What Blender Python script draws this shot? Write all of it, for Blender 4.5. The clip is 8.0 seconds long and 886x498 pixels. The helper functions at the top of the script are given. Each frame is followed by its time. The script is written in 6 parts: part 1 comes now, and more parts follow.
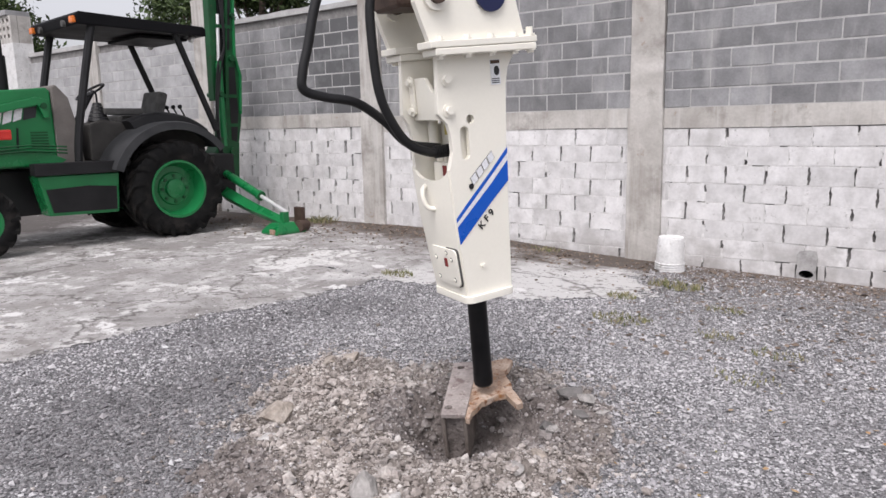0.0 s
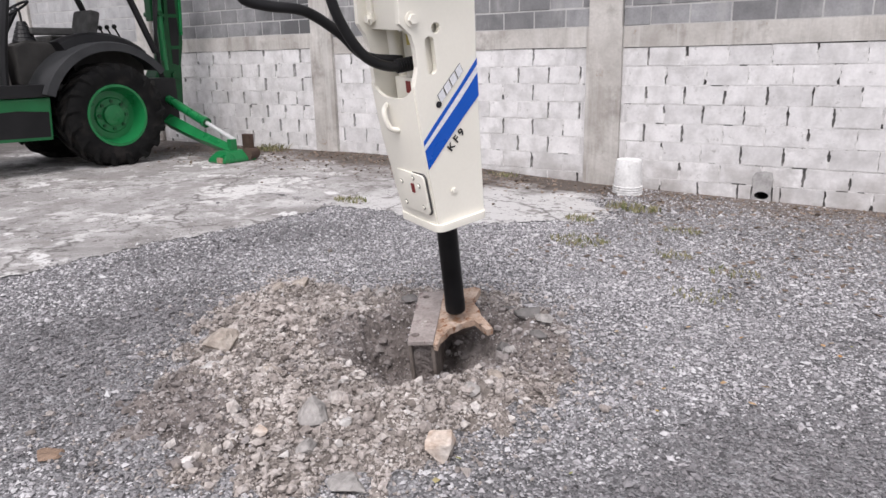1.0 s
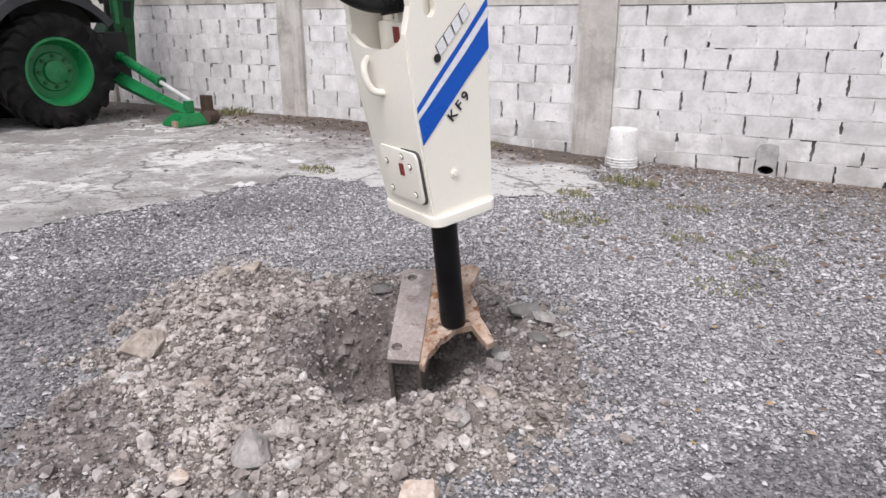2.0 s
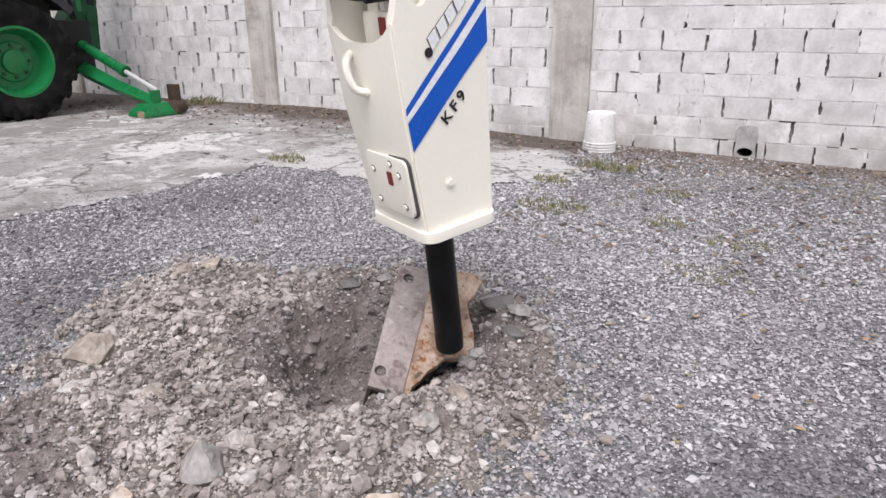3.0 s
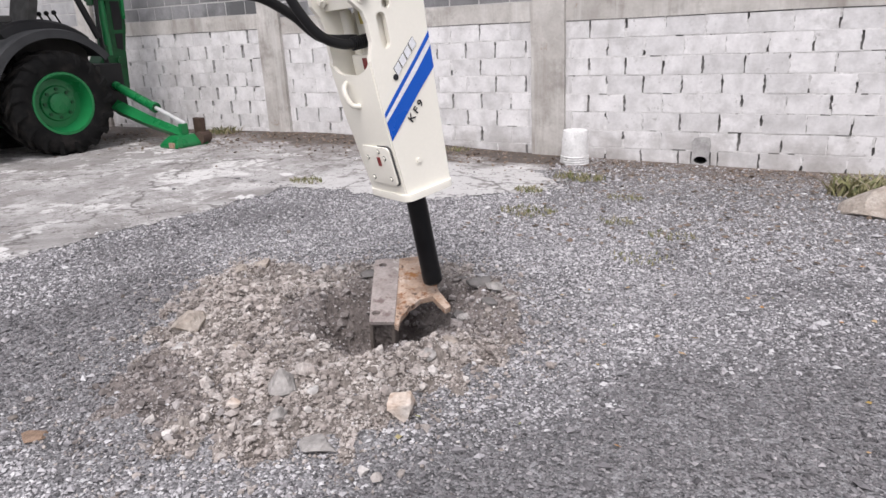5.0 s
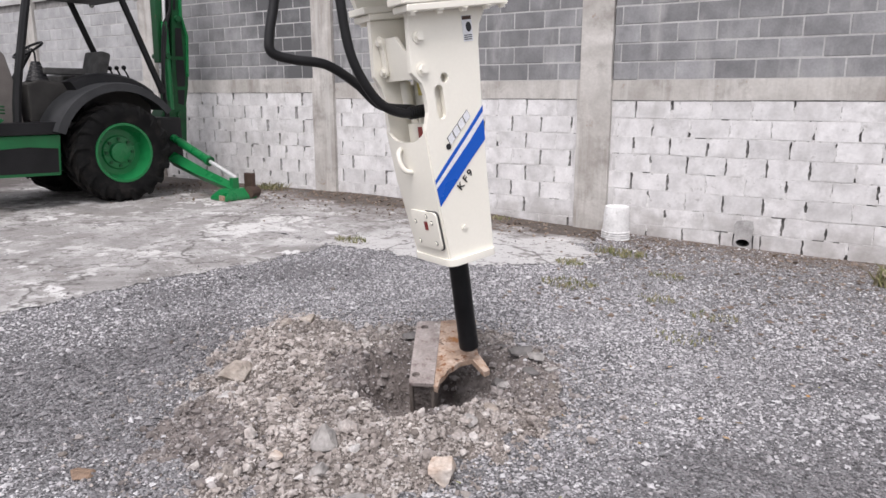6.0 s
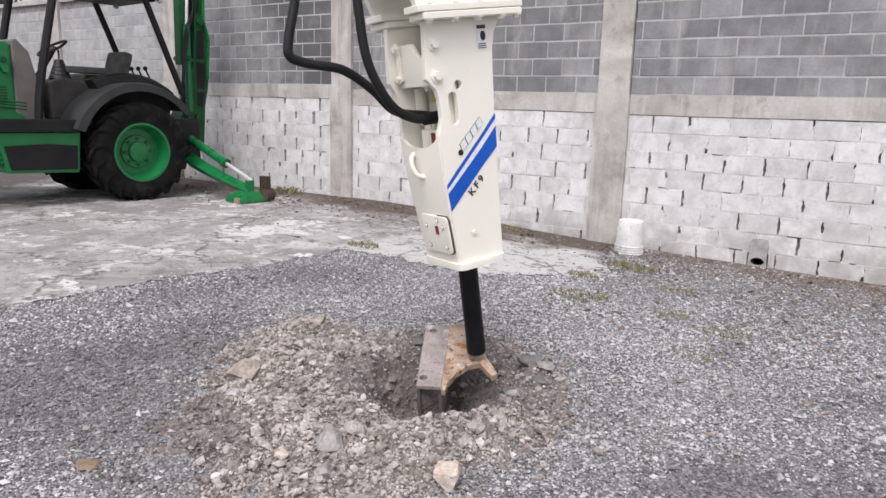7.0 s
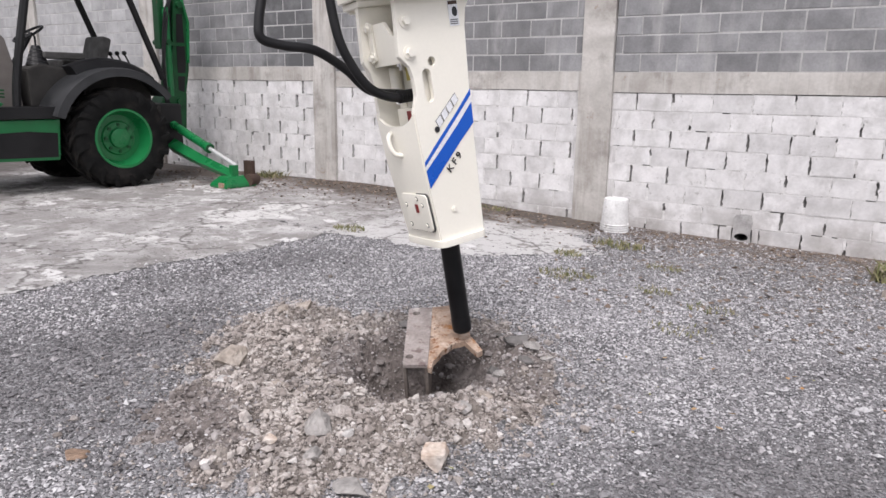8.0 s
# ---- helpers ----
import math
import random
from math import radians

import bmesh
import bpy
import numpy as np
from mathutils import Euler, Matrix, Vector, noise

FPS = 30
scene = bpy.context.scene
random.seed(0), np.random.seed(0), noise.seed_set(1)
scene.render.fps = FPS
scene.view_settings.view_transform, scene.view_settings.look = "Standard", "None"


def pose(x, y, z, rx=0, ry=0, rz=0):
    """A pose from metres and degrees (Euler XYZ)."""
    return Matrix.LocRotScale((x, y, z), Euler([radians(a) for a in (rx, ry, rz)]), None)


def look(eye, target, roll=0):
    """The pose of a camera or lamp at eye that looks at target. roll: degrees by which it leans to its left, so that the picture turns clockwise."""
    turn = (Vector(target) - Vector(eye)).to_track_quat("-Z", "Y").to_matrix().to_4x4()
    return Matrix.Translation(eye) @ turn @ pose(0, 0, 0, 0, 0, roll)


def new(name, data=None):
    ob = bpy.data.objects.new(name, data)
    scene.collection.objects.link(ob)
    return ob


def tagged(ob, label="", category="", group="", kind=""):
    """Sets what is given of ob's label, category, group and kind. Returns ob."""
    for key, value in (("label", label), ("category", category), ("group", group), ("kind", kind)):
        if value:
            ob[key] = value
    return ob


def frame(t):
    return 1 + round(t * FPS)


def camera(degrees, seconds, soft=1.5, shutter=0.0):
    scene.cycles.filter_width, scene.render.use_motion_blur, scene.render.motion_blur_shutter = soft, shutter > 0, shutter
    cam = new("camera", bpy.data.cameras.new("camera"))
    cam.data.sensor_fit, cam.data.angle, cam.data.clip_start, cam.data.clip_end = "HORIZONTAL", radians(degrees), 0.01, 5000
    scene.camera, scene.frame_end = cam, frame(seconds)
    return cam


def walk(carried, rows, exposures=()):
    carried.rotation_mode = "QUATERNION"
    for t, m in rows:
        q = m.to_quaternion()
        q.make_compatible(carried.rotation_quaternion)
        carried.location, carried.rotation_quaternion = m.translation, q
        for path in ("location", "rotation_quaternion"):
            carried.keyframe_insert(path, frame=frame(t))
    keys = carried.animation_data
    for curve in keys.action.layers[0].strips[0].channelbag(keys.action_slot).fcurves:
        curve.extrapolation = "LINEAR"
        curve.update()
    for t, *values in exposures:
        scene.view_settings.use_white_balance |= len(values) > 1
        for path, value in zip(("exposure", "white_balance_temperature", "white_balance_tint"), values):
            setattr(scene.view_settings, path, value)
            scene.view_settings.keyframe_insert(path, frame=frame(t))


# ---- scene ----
cam = camera(64.4, 8.0, soft=1.5)
PATH = [
    (0, (0.249, -0.891, 1.564), (-0.917, 0.697, 1.223), -1.2),
    (0.5, (0.282, -0.884, 1.535), (-0.878, 0.699, 1.15), -2.0),
    (1, (0.181, -0.742, 1.454), (-0.869, 0.876, 0.925), -1.3),
    (1.5, (-0.027, -0.494, 1.419), (-1.051, 1.137, 0.879), -0.4),
    (1.7, (-0.098, -0.384, 1.383), (-1.096, 1.254, 0.818), -0.7),
    (2.8, (-0.283, 0.057, 1.256), (-1.233, 1.689, 0.597), 1.5),
    (3, (-0.214, -0.06, 1.295), (-1.141, 1.591, 0.652), -0.8),
    (3.5, (0.017, -0.421, 1.473), (-0.847, 1.248, 0.79), -3.8),
    (4, (0.218, -0.703, 1.462), (-0.715, 0.936, 0.796), -2.5),
    (4.2, (0.289, -0.81, 1.477), (-0.658, 0.83, 0.834), -1.5),
    (5.3, (0.315, -0.96, 1.525), (-0.63, 0.703, 0.941), -3.3),
    (5.5, (0.294, -1.015, 1.526), (-0.675, 0.645, 0.974), -2.5),
    (6, (0.277, -0.999, 1.547), (-0.761, 0.657, 1.122), 0.0),
    (6.5, (0.28, -1.017, 1.543), (-0.805, 0.628, 1.204), 1.7),
    (7, (0.274, -1.002, 1.514), (-0.796, 0.641, 1.12), 1.7),
    (7.5, (0.278, -1.001, 1.52), (-0.779, 0.64, 1.085), 1.0),
    (8, (0.292, -0.996, 1.526), (-0.742, 0.655, 1.079), 0.8),
]
walk(cam, [(t, look(eye, target, roll)) for t, eye, target, roll in PATH], exposures=[(0, 0.46, 6400, 15.5), (8, 0.46, 6400, 15.5)])

# ---- sky and light: bright overcast noon ----
world = bpy.data.worlds.new("overcast_sky")
scene.world = world
world.use_nodes = True
wn, wl = world.node_tree.nodes, world.node_tree.links
sky = wn.new("ShaderNodeTexSky")
sky.sky_type, sky.sun_disc = "NISHITA", False
SUN_UP, SUN_TURN = radians(58), radians(163)
sky.sun_elevation, sky.sun_rotation = SUN_UP, SUN_TURN
sky.dust_density, sky.air_density = 4.0, 1.0
grey = wn.new("ShaderNodeHueSaturation")
grey.inputs["Saturation"].default_value = 0.16
wl.new(sky.outputs["Color"], grey.inputs["Color"])
wl.new(grey.outputs["Color"], wn["Background"].inputs["Color"])
wn["Background"].inputs["Strength"].default_value = 0.15
sun = new("sun", bpy.data.lights.new("sun", "SUN"))
sun.data.energy, sun.data.angle, sun.data.color = 0.9, radians(25), (1.0, 0.97, 0.93)
sun.matrix_world = look((4 * math.sin(SUN_TURN) * math.cos(SUN_UP), 4 * math.cos(SUN_TURN) * math.cos(SUN_UP), 4 * math.sin(SUN_UP)), (0, 0, 0))


# ---- materials ----
def mat(name, colors, scale=3.0, fine=40.0, rough=0.7, metal=0.0, bump=0.3, depth=0.004, where="object", vary=0.0, island=False,
        fleck=None, fleck_amount=0.5, gloss_noise=0.15, warp=0.0, patch=None, grain=0.12, shine=0.5):
    """A noise-mottled surface: colors along a coarse noise, darkened and lightened by a fine one, with relief."""
    m = bpy.data.materials.new(name)
    m.use_nodes = True
    n, l = m.node_tree.nodes, m.node_tree.links
    bsdf = n["Principled BSDF"]
    if where == "world":
        co = n.new("ShaderNodeNewGeometry").outputs["Position"]
    else:
        co = n.new("ShaderNodeTexCoord").outputs["Object"]
    info = n.new("ShaderNodeObjectInfo")
    if where == "object" and vary:
        off = n.new("ShaderNodeVectorMath")
        off.operation = "MULTIPLY_ADD"
        l.new(info.outputs["Random"], off.inputs[0])
        off.inputs[1].default_value = (37, 53, 71)
        l.new(co, off.inputs[2])
        co = off.outputs[0]
    big = n.new("ShaderNodeTexNoise")
    big.inputs["Scale"].default_value, big.inputs["Detail"].default_value, big.inputs["Distortion"].default_value = scale, 6, warp
    small = n.new("ShaderNodeTexNoise")
    small.inputs["Scale"].default_value, small.inputs["Detail"].default_value = fine, 5
    l.new(co, big.inputs["Vector"])
    l.new(co, small.inputs["Vector"])
    ramp = n.new("ShaderNodeValToRGB")
    for i, c in enumerate(colors):
        at = 0.3 + 0.4 * i / max(1, len(colors) - 1)
        e = ramp.color_ramp.elements[i] if i < 2 else ramp.color_ramp.elements.new(at)
        e.position, e.color = at, (*c, 1)
    l.new(big.outputs["Fac"], ramp.inputs["Fac"])
    col = ramp.outputs["Color"]
    if island:
        geo = n.new("ShaderNodeNewGeometry")
        l.new(geo.outputs["Random Per Island"], ramp.inputs["Fac"])
        for i, e in enumerate(ramp.color_ramp.elements):
            e.position = i / max(1, len(colors) - 1)
    tone = n.new("ShaderNodeMapRange")
    tone.inputs["From Min"].default_value, tone.inputs["From Max"].default_value = 0.25, 0.75
    tone.inputs["To Min"].default_value, tone.inputs["To Max"].default_value = 1 - grain, 1 + grain
    l.new(small.outputs["Fac"], tone.inputs["Value"])
    mul = n.new("ShaderNodeVectorMath")
    mul.operation = "SCALE"
    l.new(col, mul.inputs[0])
    l.new(tone.outputs["Result"], mul.inputs["Scale"])
    col = mul.outputs[0]
    if vary:
        v = n.new("ShaderNodeMapRange")
        v.inputs["To Min"].default_value, v.inputs["To Max"].default_value = 1 - vary, 1 + vary
        l.new(info.outputs["Random"], v.inputs["Value"])
        mul2 = n.new("ShaderNodeVectorMath")
        mul2.operation = "SCALE"
        l.new(col, mul2.inputs[0])
        l.new(v.outputs["Result"], mul2.inputs["Scale"])
        col = mul2.outputs[0]
    if patch:
        wide = n.new("ShaderNodeTexNoise")
        wide.inputs["Scale"].default_value, wide.inputs["Detail"].default_value, wide.inputs["Distortion"].default_value = patch[0], 5, 0.8
        l.new(n.new("ShaderNodeNewGeometry").outputs["Position"], wide.inputs["Vector"])
        shade = n.new("ShaderNodeMapRange")
        shade.inputs["From Min"].default_value, shade.inputs["From Max"].default_value = 0.34, 0.6
        shade.inputs["To Min"].default_value, shade.inputs["To Max"].default_value = patch[1], patch[2]
        l.new(wide.outputs["Fac"], shade.inputs["Value"])
        mul3 = n.new("ShaderNodeVectorMath")
        mul3.operation = "SCALE"
        l.new(col, mul3.inputs[0])
        l.new(shade.outputs["Result"], mul3.inputs["Scale"])
        col = mul3.outputs[0]
    if fleck:
        spot = n.new("ShaderNodeTexNoise")
        spot.inputs["Scale"].default_value, spot.inputs["Detail"].default_value, spot.inputs["Roughness"].default_value = scale * 2.3, 8, 0.7
        l.new(co, spot.inputs["Vector"])
        edge = n.new("ShaderNodeMapRange")
        edge.inputs["From Min"].default_value, edge.inputs["From Max"].default_value = 1 - fleck_amount, 1.08 - fleck_amount
        l.new(spot.outputs["Fac"], edge.inputs["Value"])
        mx = n.new("ShaderNodeMix")
        mx.data_type = "RGBA"
        l.new(edge.outputs["Result"], mx.inputs["Factor"])
        l.new(col, mx.inputs["A"])
        mx.inputs["B"].default_value = (*fleck, 1)
        col = mx.outputs["Result"]
    l.new(col, bsdf.inputs["Base Color"])
    rr = n.new("ShaderNodeMapRange")
    rr.inputs["To Min"].default_value, rr.inputs["To Max"].default_value = max(0.02, rough - gloss_noise), min(1, rough + gloss_noise)
    l.new(big.outputs["Fac"], rr.inputs["Value"])
    l.new(rr.outputs["Result"], bsdf.inputs["Roughness"])
    bsdf.inputs["Metallic"].default_value, bsdf.inputs["Specular IOR Level"].default_value = metal, shine
    if bump:
        b = n.new("ShaderNodeBump")
        b.inputs["Strength"].default_value, b.inputs["Distance"].default_value = bump, depth
        l.new(small.outputs["Fac"], b.inputs["Height"])
        l.new(b.outputs["Normal"], bsdf.inputs["Normal"])
    return m


def blend_by_noise(m, color, scale, lo, hi, axis=None, start=0.0, end=1.0):
    """Lays a second colour over a material in ragged patches; with an axis, thickening from start to end along it."""
    n, l = m.node_tree.nodes, m.node_tree.links
    bsdf = n["Principled BSDF"]
    old = bsdf.inputs["Base Color"].links[0].from_socket
    geo = n.new("ShaderNodeNewGeometry")
    noise_tex = n.new("ShaderNodeTexNoise")
    noise_tex.inputs["Scale"].default_value, noise_tex.inputs["Detail"].default_value, noise_tex.inputs["Roughness"].default_value = scale, 8, 0.65
    l.new(geo.outputs["Position"], noise_tex.inputs["Vector"])
    value = noise_tex.outputs["Fac"]
    if axis is not None:
        sep = n.new("ShaderNodeSeparateXYZ")
        l.new(geo.outputs["Position"], sep.inputs[0])
        grow = n.new("ShaderNodeMapRange")
        grow.inputs["From Min"].default_value, grow.inputs["From Max"].default_value = start, end
        grow.inputs["To Min"].default_value, grow.inputs["To Max"].default_value = -0.35, 0.25
        l.new(sep.outputs[axis], grow.inputs["Value"])
        add = n.new("ShaderNodeMath")
        l.new(value, add.inputs[0])
        l.new(grow.outputs["Result"], add.inputs[1])
        value = add.outputs[0]
    edge = n.new("ShaderNodeMapRange")
    edge.inputs["From Min"].default_value, edge.inputs["From Max"].default_value = lo, hi
    l.new(value, edge.inputs["Value"])
    mx = n.new("ShaderNodeMix")
    mx.data_type = "RGBA"
    l.new(edge.outputs["Result"], mx.inputs["Factor"])
    l.new(old, mx.inputs["A"])
    mx.inputs["B"].default_value = (*color, 1)
    l.new(mx.outputs["Result"], bsdf.inputs["Base Color"])
    return m


def cracks(m, scale, width, color, wobble=0.25):
    """Thin dark cracks between uneven cells."""
    n, l = m.node_tree.nodes, m.node_tree.links
    bsdf = n["Principled BSDF"]
    old = bsdf.inputs["Base Color"].links[0].from_socket
    geo = n.new("ShaderNodeNewGeometry")
    wob = n.new("ShaderNodeTexNoise")
    wob.inputs["Scale"].default_value, wob.inputs["Detail"].default_value = 3.0, 6
    l.new(geo.outputs["Position"], wob.inputs["Vector"])
    mixv = n.new("ShaderNodeVectorMath")
    mixv.operation = "MULTIPLY_ADD"
    l.new(wob.outputs["Color"], mixv.inputs[0])
    mixv.inputs[1].default_value = (wobble * 4, wobble * 4, 0)
    l.new(geo.outputs["Position"], mixv.inputs[2])
    vor = n.new("ShaderNodeTexVoronoi")
    vor.feature = "DISTANCE_TO_EDGE"
    vor.inputs["Scale"].default_value = scale
    l.new(mixv.outputs[0], vor.inputs["Vector"])
    edge = n.new("ShaderNodeMapRange")
    edge.inputs["From Min"].default_value, edge.inputs["From Max"].default_value = 0, width
    edge.inputs["To Min"].default_value, edge.inputs["To Max"].default_value = 0.85, 0
    l.new(vor.outputs["Distance"], edge.inputs["Value"])
    mx = n.new("ShaderNodeMix")
    mx.data_type = "RGBA"
    l.new(edge.outputs["Result"], mx.inputs["Factor"])
    l.new(old, mx.inputs["A"])
    mx.inputs["B"].default_value = (*color, 1)
    l.new(mx.outputs["Result"], bsdf.inputs["Base Color"])
    return m


def speckle(m, scale, tones, depth):
    """Packed small stones: each uneven cell its own tone, with dark gaps and relief."""
    n, l = m.node_tree.nodes, m.node_tree.links
    bsdf = n["Principled BSDF"]
    geo = n.new("ShaderNodeNewGeometry")
    vor = n.new("ShaderNodeTexVoronoi")
    vor.inputs["Scale"].default_value = scale
    l.new(geo.outputs["Position"], vor.inputs["Vector"])
    sep = n.new("ShaderNodeSeparateColor")
    l.new(vor.outputs["Color"], sep.inputs[0])
    tone = n.new("ShaderNodeMapRange")
    tone.inputs["To Min"].default_value, tone.inputs["To Max"].default_value = tones
    l.new(sep.outputs[0], tone.inputs["Value"])
    mul = n.new("ShaderNodeVectorMath")
    mul.operation = "SCALE"
    l.new(bsdf.inputs["Base Color"].links[0].from_socket, mul.inputs[0])
    l.new(tone.outputs["Result"], mul.inputs["Scale"])
    l.new(mul.outputs[0], bsdf.inputs["Base Color"])
    b = n.new("ShaderNodeBump")
    b.invert = True
    b.inputs["Strength"].default_value, b.inputs["Distance"].default_value = 1.0, depth
    l.new(vor.outputs["Distance"], b.inputs["Height"])
    l.new(b.outputs["Normal"], bsdf.inputs["Normal"])
    return m


def streaks(m, color, lo, hi, wide=1.3, tall=0.22):
    """Damp stains that run down a wall."""
    n, l = m.node_tree.nodes, m.node_tree.links
    bsdf = n["Principled BSDF"]
    old = bsdf.inputs["Base Color"].links[0].from_socket
    geo = n.new("ShaderNodeNewGeometry")
    squash = n.new("ShaderNodeVectorMath")
    squash.operation = "MULTIPLY"
    squash.inputs[1].default_value = (wide, wide, tall)
    l.new(geo.outputs["Position"], squash.inputs[0])
    noise_tex = n.new("ShaderNodeTexNoise")
    noise_tex.inputs["Scale"].default_value, noise_tex.inputs["Detail"].default_value, noise_tex.inputs["Roughness"].default_value = 1.0, 7, 0.62
    l.new(squash.outputs[0], noise_tex.inputs["Vector"])
    edge = n.new("ShaderNodeMapRange")
    edge.inputs["From Min"].default_value, edge.inputs["From Max"].default_value = lo, hi
    edge.inputs["To Max"].default_value = 0.75
    l.new(noise_tex.outputs["Fac"], edge.inputs["Value"])
    mx = n.new("ShaderNodeMix")
    mx.data_type = "RGBA"
    l.new(edge.outputs["Result"], mx.inputs["Factor"])
    l.new(old, mx.inputs["A"])
    mx.inputs["B"].default_value = (*color, 1)
    l.new(mx.outputs["Result"], bsdf.inputs["Base Color"])
    return m


M_GRAVEL_BED = mat("gravel_bed", [(0.185, 0.183, 0.188), (0.23, 0.227, 0.232), (0.27, 0.266, 0.272)], 14, 120, 0.9, bump=1.0, depth=0.012, where="world", patch=(0.75, 0.76, 1.08), shine=0.4)
blend_by_noise(M_GRAVEL_BED, (0.19, 0.158, 0.138), 2.2, 0.5, 0.66, 1, 4.0, 7.2)
speckle(M_GRAVEL_BED, 80.0, (0.35, 1.45), 0.012)
M_PEBBLE = mat("gravel_stones", [(0.146, 0.140, 0.145), (0.230, 0.222, 0.228), (0.290, 0.281, 0.288), (0.333, 0.322, 0.331), (0.369, 0.358, 0.366), (0.399, 0.387, 0.396), (0.435, 0.423, 0.434), (0.495, 0.482, 0.490), (0.490, 0.483, 0.488), (0.550, 0.542, 0.546)], 3, 60, 0.65, bump=0.2, where="world", island=True, patch=(0.9, 0.88, 1.08), shine=0.5)
M_DAMP_PEBBLE = mat("damp_gravel_stones", [(0.07, 0.067, 0.07), (0.108, 0.103, 0.107), (0.133, 0.128, 0.132), (0.152, 0.145, 0.15), (0.168, 0.161, 0.166), (0.18, 0.172, 0.178), (0.196, 0.188, 0.193), (0.221, 0.212, 0.218), (0.259, 0.249, 0.254), (0.367, 0.35, 0.353)], 3, 60, 0.7, bump=0.2, where="world", island=True, shine=0.4)
M_DUSTY_PEBBLE = mat("dusty_gravel_stones", [(0.088, 0.081, 0.078), (0.134, 0.123, 0.119), (0.165, 0.152, 0.146), (0.187, 0.173, 0.167), (0.206, 0.190, 0.183), (0.221, 0.204, 0.197), (0.241, 0.222, 0.214), (0.272, 0.251, 0.242), (0.319, 0.294, 0.284), (0.443, 0.408, 0.393)], 3, 60, 0.85, bump=0.2, where="world", island=True, patch=(1.6, 0.75, 1.1), shine=0.25)
M_DARKSOIL = mat("damp_soil", [(0.108, 0.093, 0.086), (0.192, 0.168, 0.157), (0.285, 0.254, 0.239)], 7, 45, 0.95, bump=1.0, depth=0.02, where="world", grain=0.3, shine=0.2)
M_SOIL = mat("dug_soil", [(0.14, 0.121, 0.107), (0.2, 0.176, 0.158), (0.26, 0.233, 0.211)], 7, 45, 0.95, bump=1.0, depth=0.02, where="world", grain=0.3, shine=0.2)
M_CLOD = mat("clods", [(0.13, 0.112, 0.1), (0.24, 0.212, 0.191), (0.3, 0.268, 0.244), (0.34, 0.306, 0.28), (0.375, 0.34, 0.313), (0.41, 0.375, 0.348), (0.46, 0.426, 0.4), (0.58, 0.55, 0.526)], 6, 45, 0.95, bump=0.9, depth=0.006, where="world", island=True, patch=(2.2, 0.8, 1.1), grain=0.25, shine=0.2)
M_LUMP = mat("soil_lumps", [(0.2, 0.174, 0.157), (0.32, 0.285, 0.262), (0.41, 0.374, 0.35), (0.5, 0.468, 0.442)], 9, 55, 0.95, bump=1.0, depth=0.008, where="world", patch=(2.2, 0.8, 1.12), grain=0.32, shine=0.2)
M_DARKCLOD = mat("dark_clods", [(0.14, 0.122, 0.114), (0.205, 0.184, 0.174), (0.25, 0.227, 0.217), (0.305, 0.28, 0.27), (0.43, 0.403, 0.39)], 6, 45, 0.95, bump=0.9, depth=0.006, where="world", island=True, grain=0.25, shine=0.2)
M_CONCRETE = mat("yard_concrete", [(0.22, 0.21, 0.203), (0.3, 0.288, 0.28), (0.38, 0.368, 0.359), (0.5, 0.488, 0.478)], 0.9, 26, 0.9, bump=0.6, depth=0.01, where="world", warp=2.0)
blend_by_noise(M_CONCRETE, (0.24, 0.225, 0.215), 1.1, 0.5, 0.62)
blend_by_noise(M_CONCRETE, (0.26, 0.245, 0.235), 2.7, 0.55, 0.64)
blend_by_noise(M_CONCRETE, (0.2, 0.187, 0.178), 24.0, 0.57, 0.64)
blend_by_noise(M_CONCRETE, (0.57, 0.56, 0.545), 0.8, 0.58, 0.61)
blend_by_noise(M_CONCRETE, (0.5, 0.49, 0.478), 3.5, 0.58, 0.62)
blend_by_noise(M_CONCRETE, (0.13, 0.115, 0.105), 5.0, 0.6, 0.68)
blend_by_noise(M_CONCRETE, (0.48, 0.47, 0.46), 1.6, 0.42, 0.62, 0, -5.8, -2.7)
blend_by_noise(M_CONCRETE, (0.23, 0.215, 0.205), 5.5, 0.56, 0.62)
blend_by_noise(M_CONCRETE, (0.16, 0.148, 0.14), 10.0, 0.6, 0.635)
blend_by_noise(M_CONCRETE, (0.6, 0.59, 0.58), 2.2, 0.6, 0.63)
blend_by_noise(M_CONCRETE, (0.085, 0.068, 0.057), 0.9, 0.43, 0.6, 1, 4.2, 7.1)
blend_by_noise(M_CONCRETE, (0.08, 0.07, 0.065), 0.9, 0.46, 0.62, 0, -6.0, -13.0)
blend_by_noise(M_CONCRETE, (0.12, 0.108, 0.1), 14.0, 0.62, 0.68)
blend_by_noise(M_CONCRETE, (0.62, 0.61, 0.6), 9.0, 0.66, 0.7)
cracks(M_CONCRETE, 0.45, 0.016, (0.07, 0.062, 0.057))
cracks(M_CONCRETE, 1.2, 0.011, (0.13, 0.12, 0.112), 0.4)
M_WHITE_BLOCK = mat("whitewashed_block", [(0.5, 0.49, 0.485), (0.62, 0.61, 0.606), (0.7, 0.69, 0.686)], 5, 32, 0.85, bump=0.5, depth=0.006, vary=0.08, fleck=(0.4, 0.39, 0.38), fleck_amount=0.39, grain=0.07)
blend_by_noise(M_WHITE_BLOCK, (0.33, 0.31, 0.295), 1.8, 0.53, 0.78, 2, 1.0, -0.25)
blend_by_noise(M_WHITE_BLOCK, (0.55, 0.46, 0.37), 1.3, 0.66, 0.76)
blend_by_noise(M_WHITE_BLOCK, (0.42, 0.41, 0.4), 3.2, 0.54, 0.74)
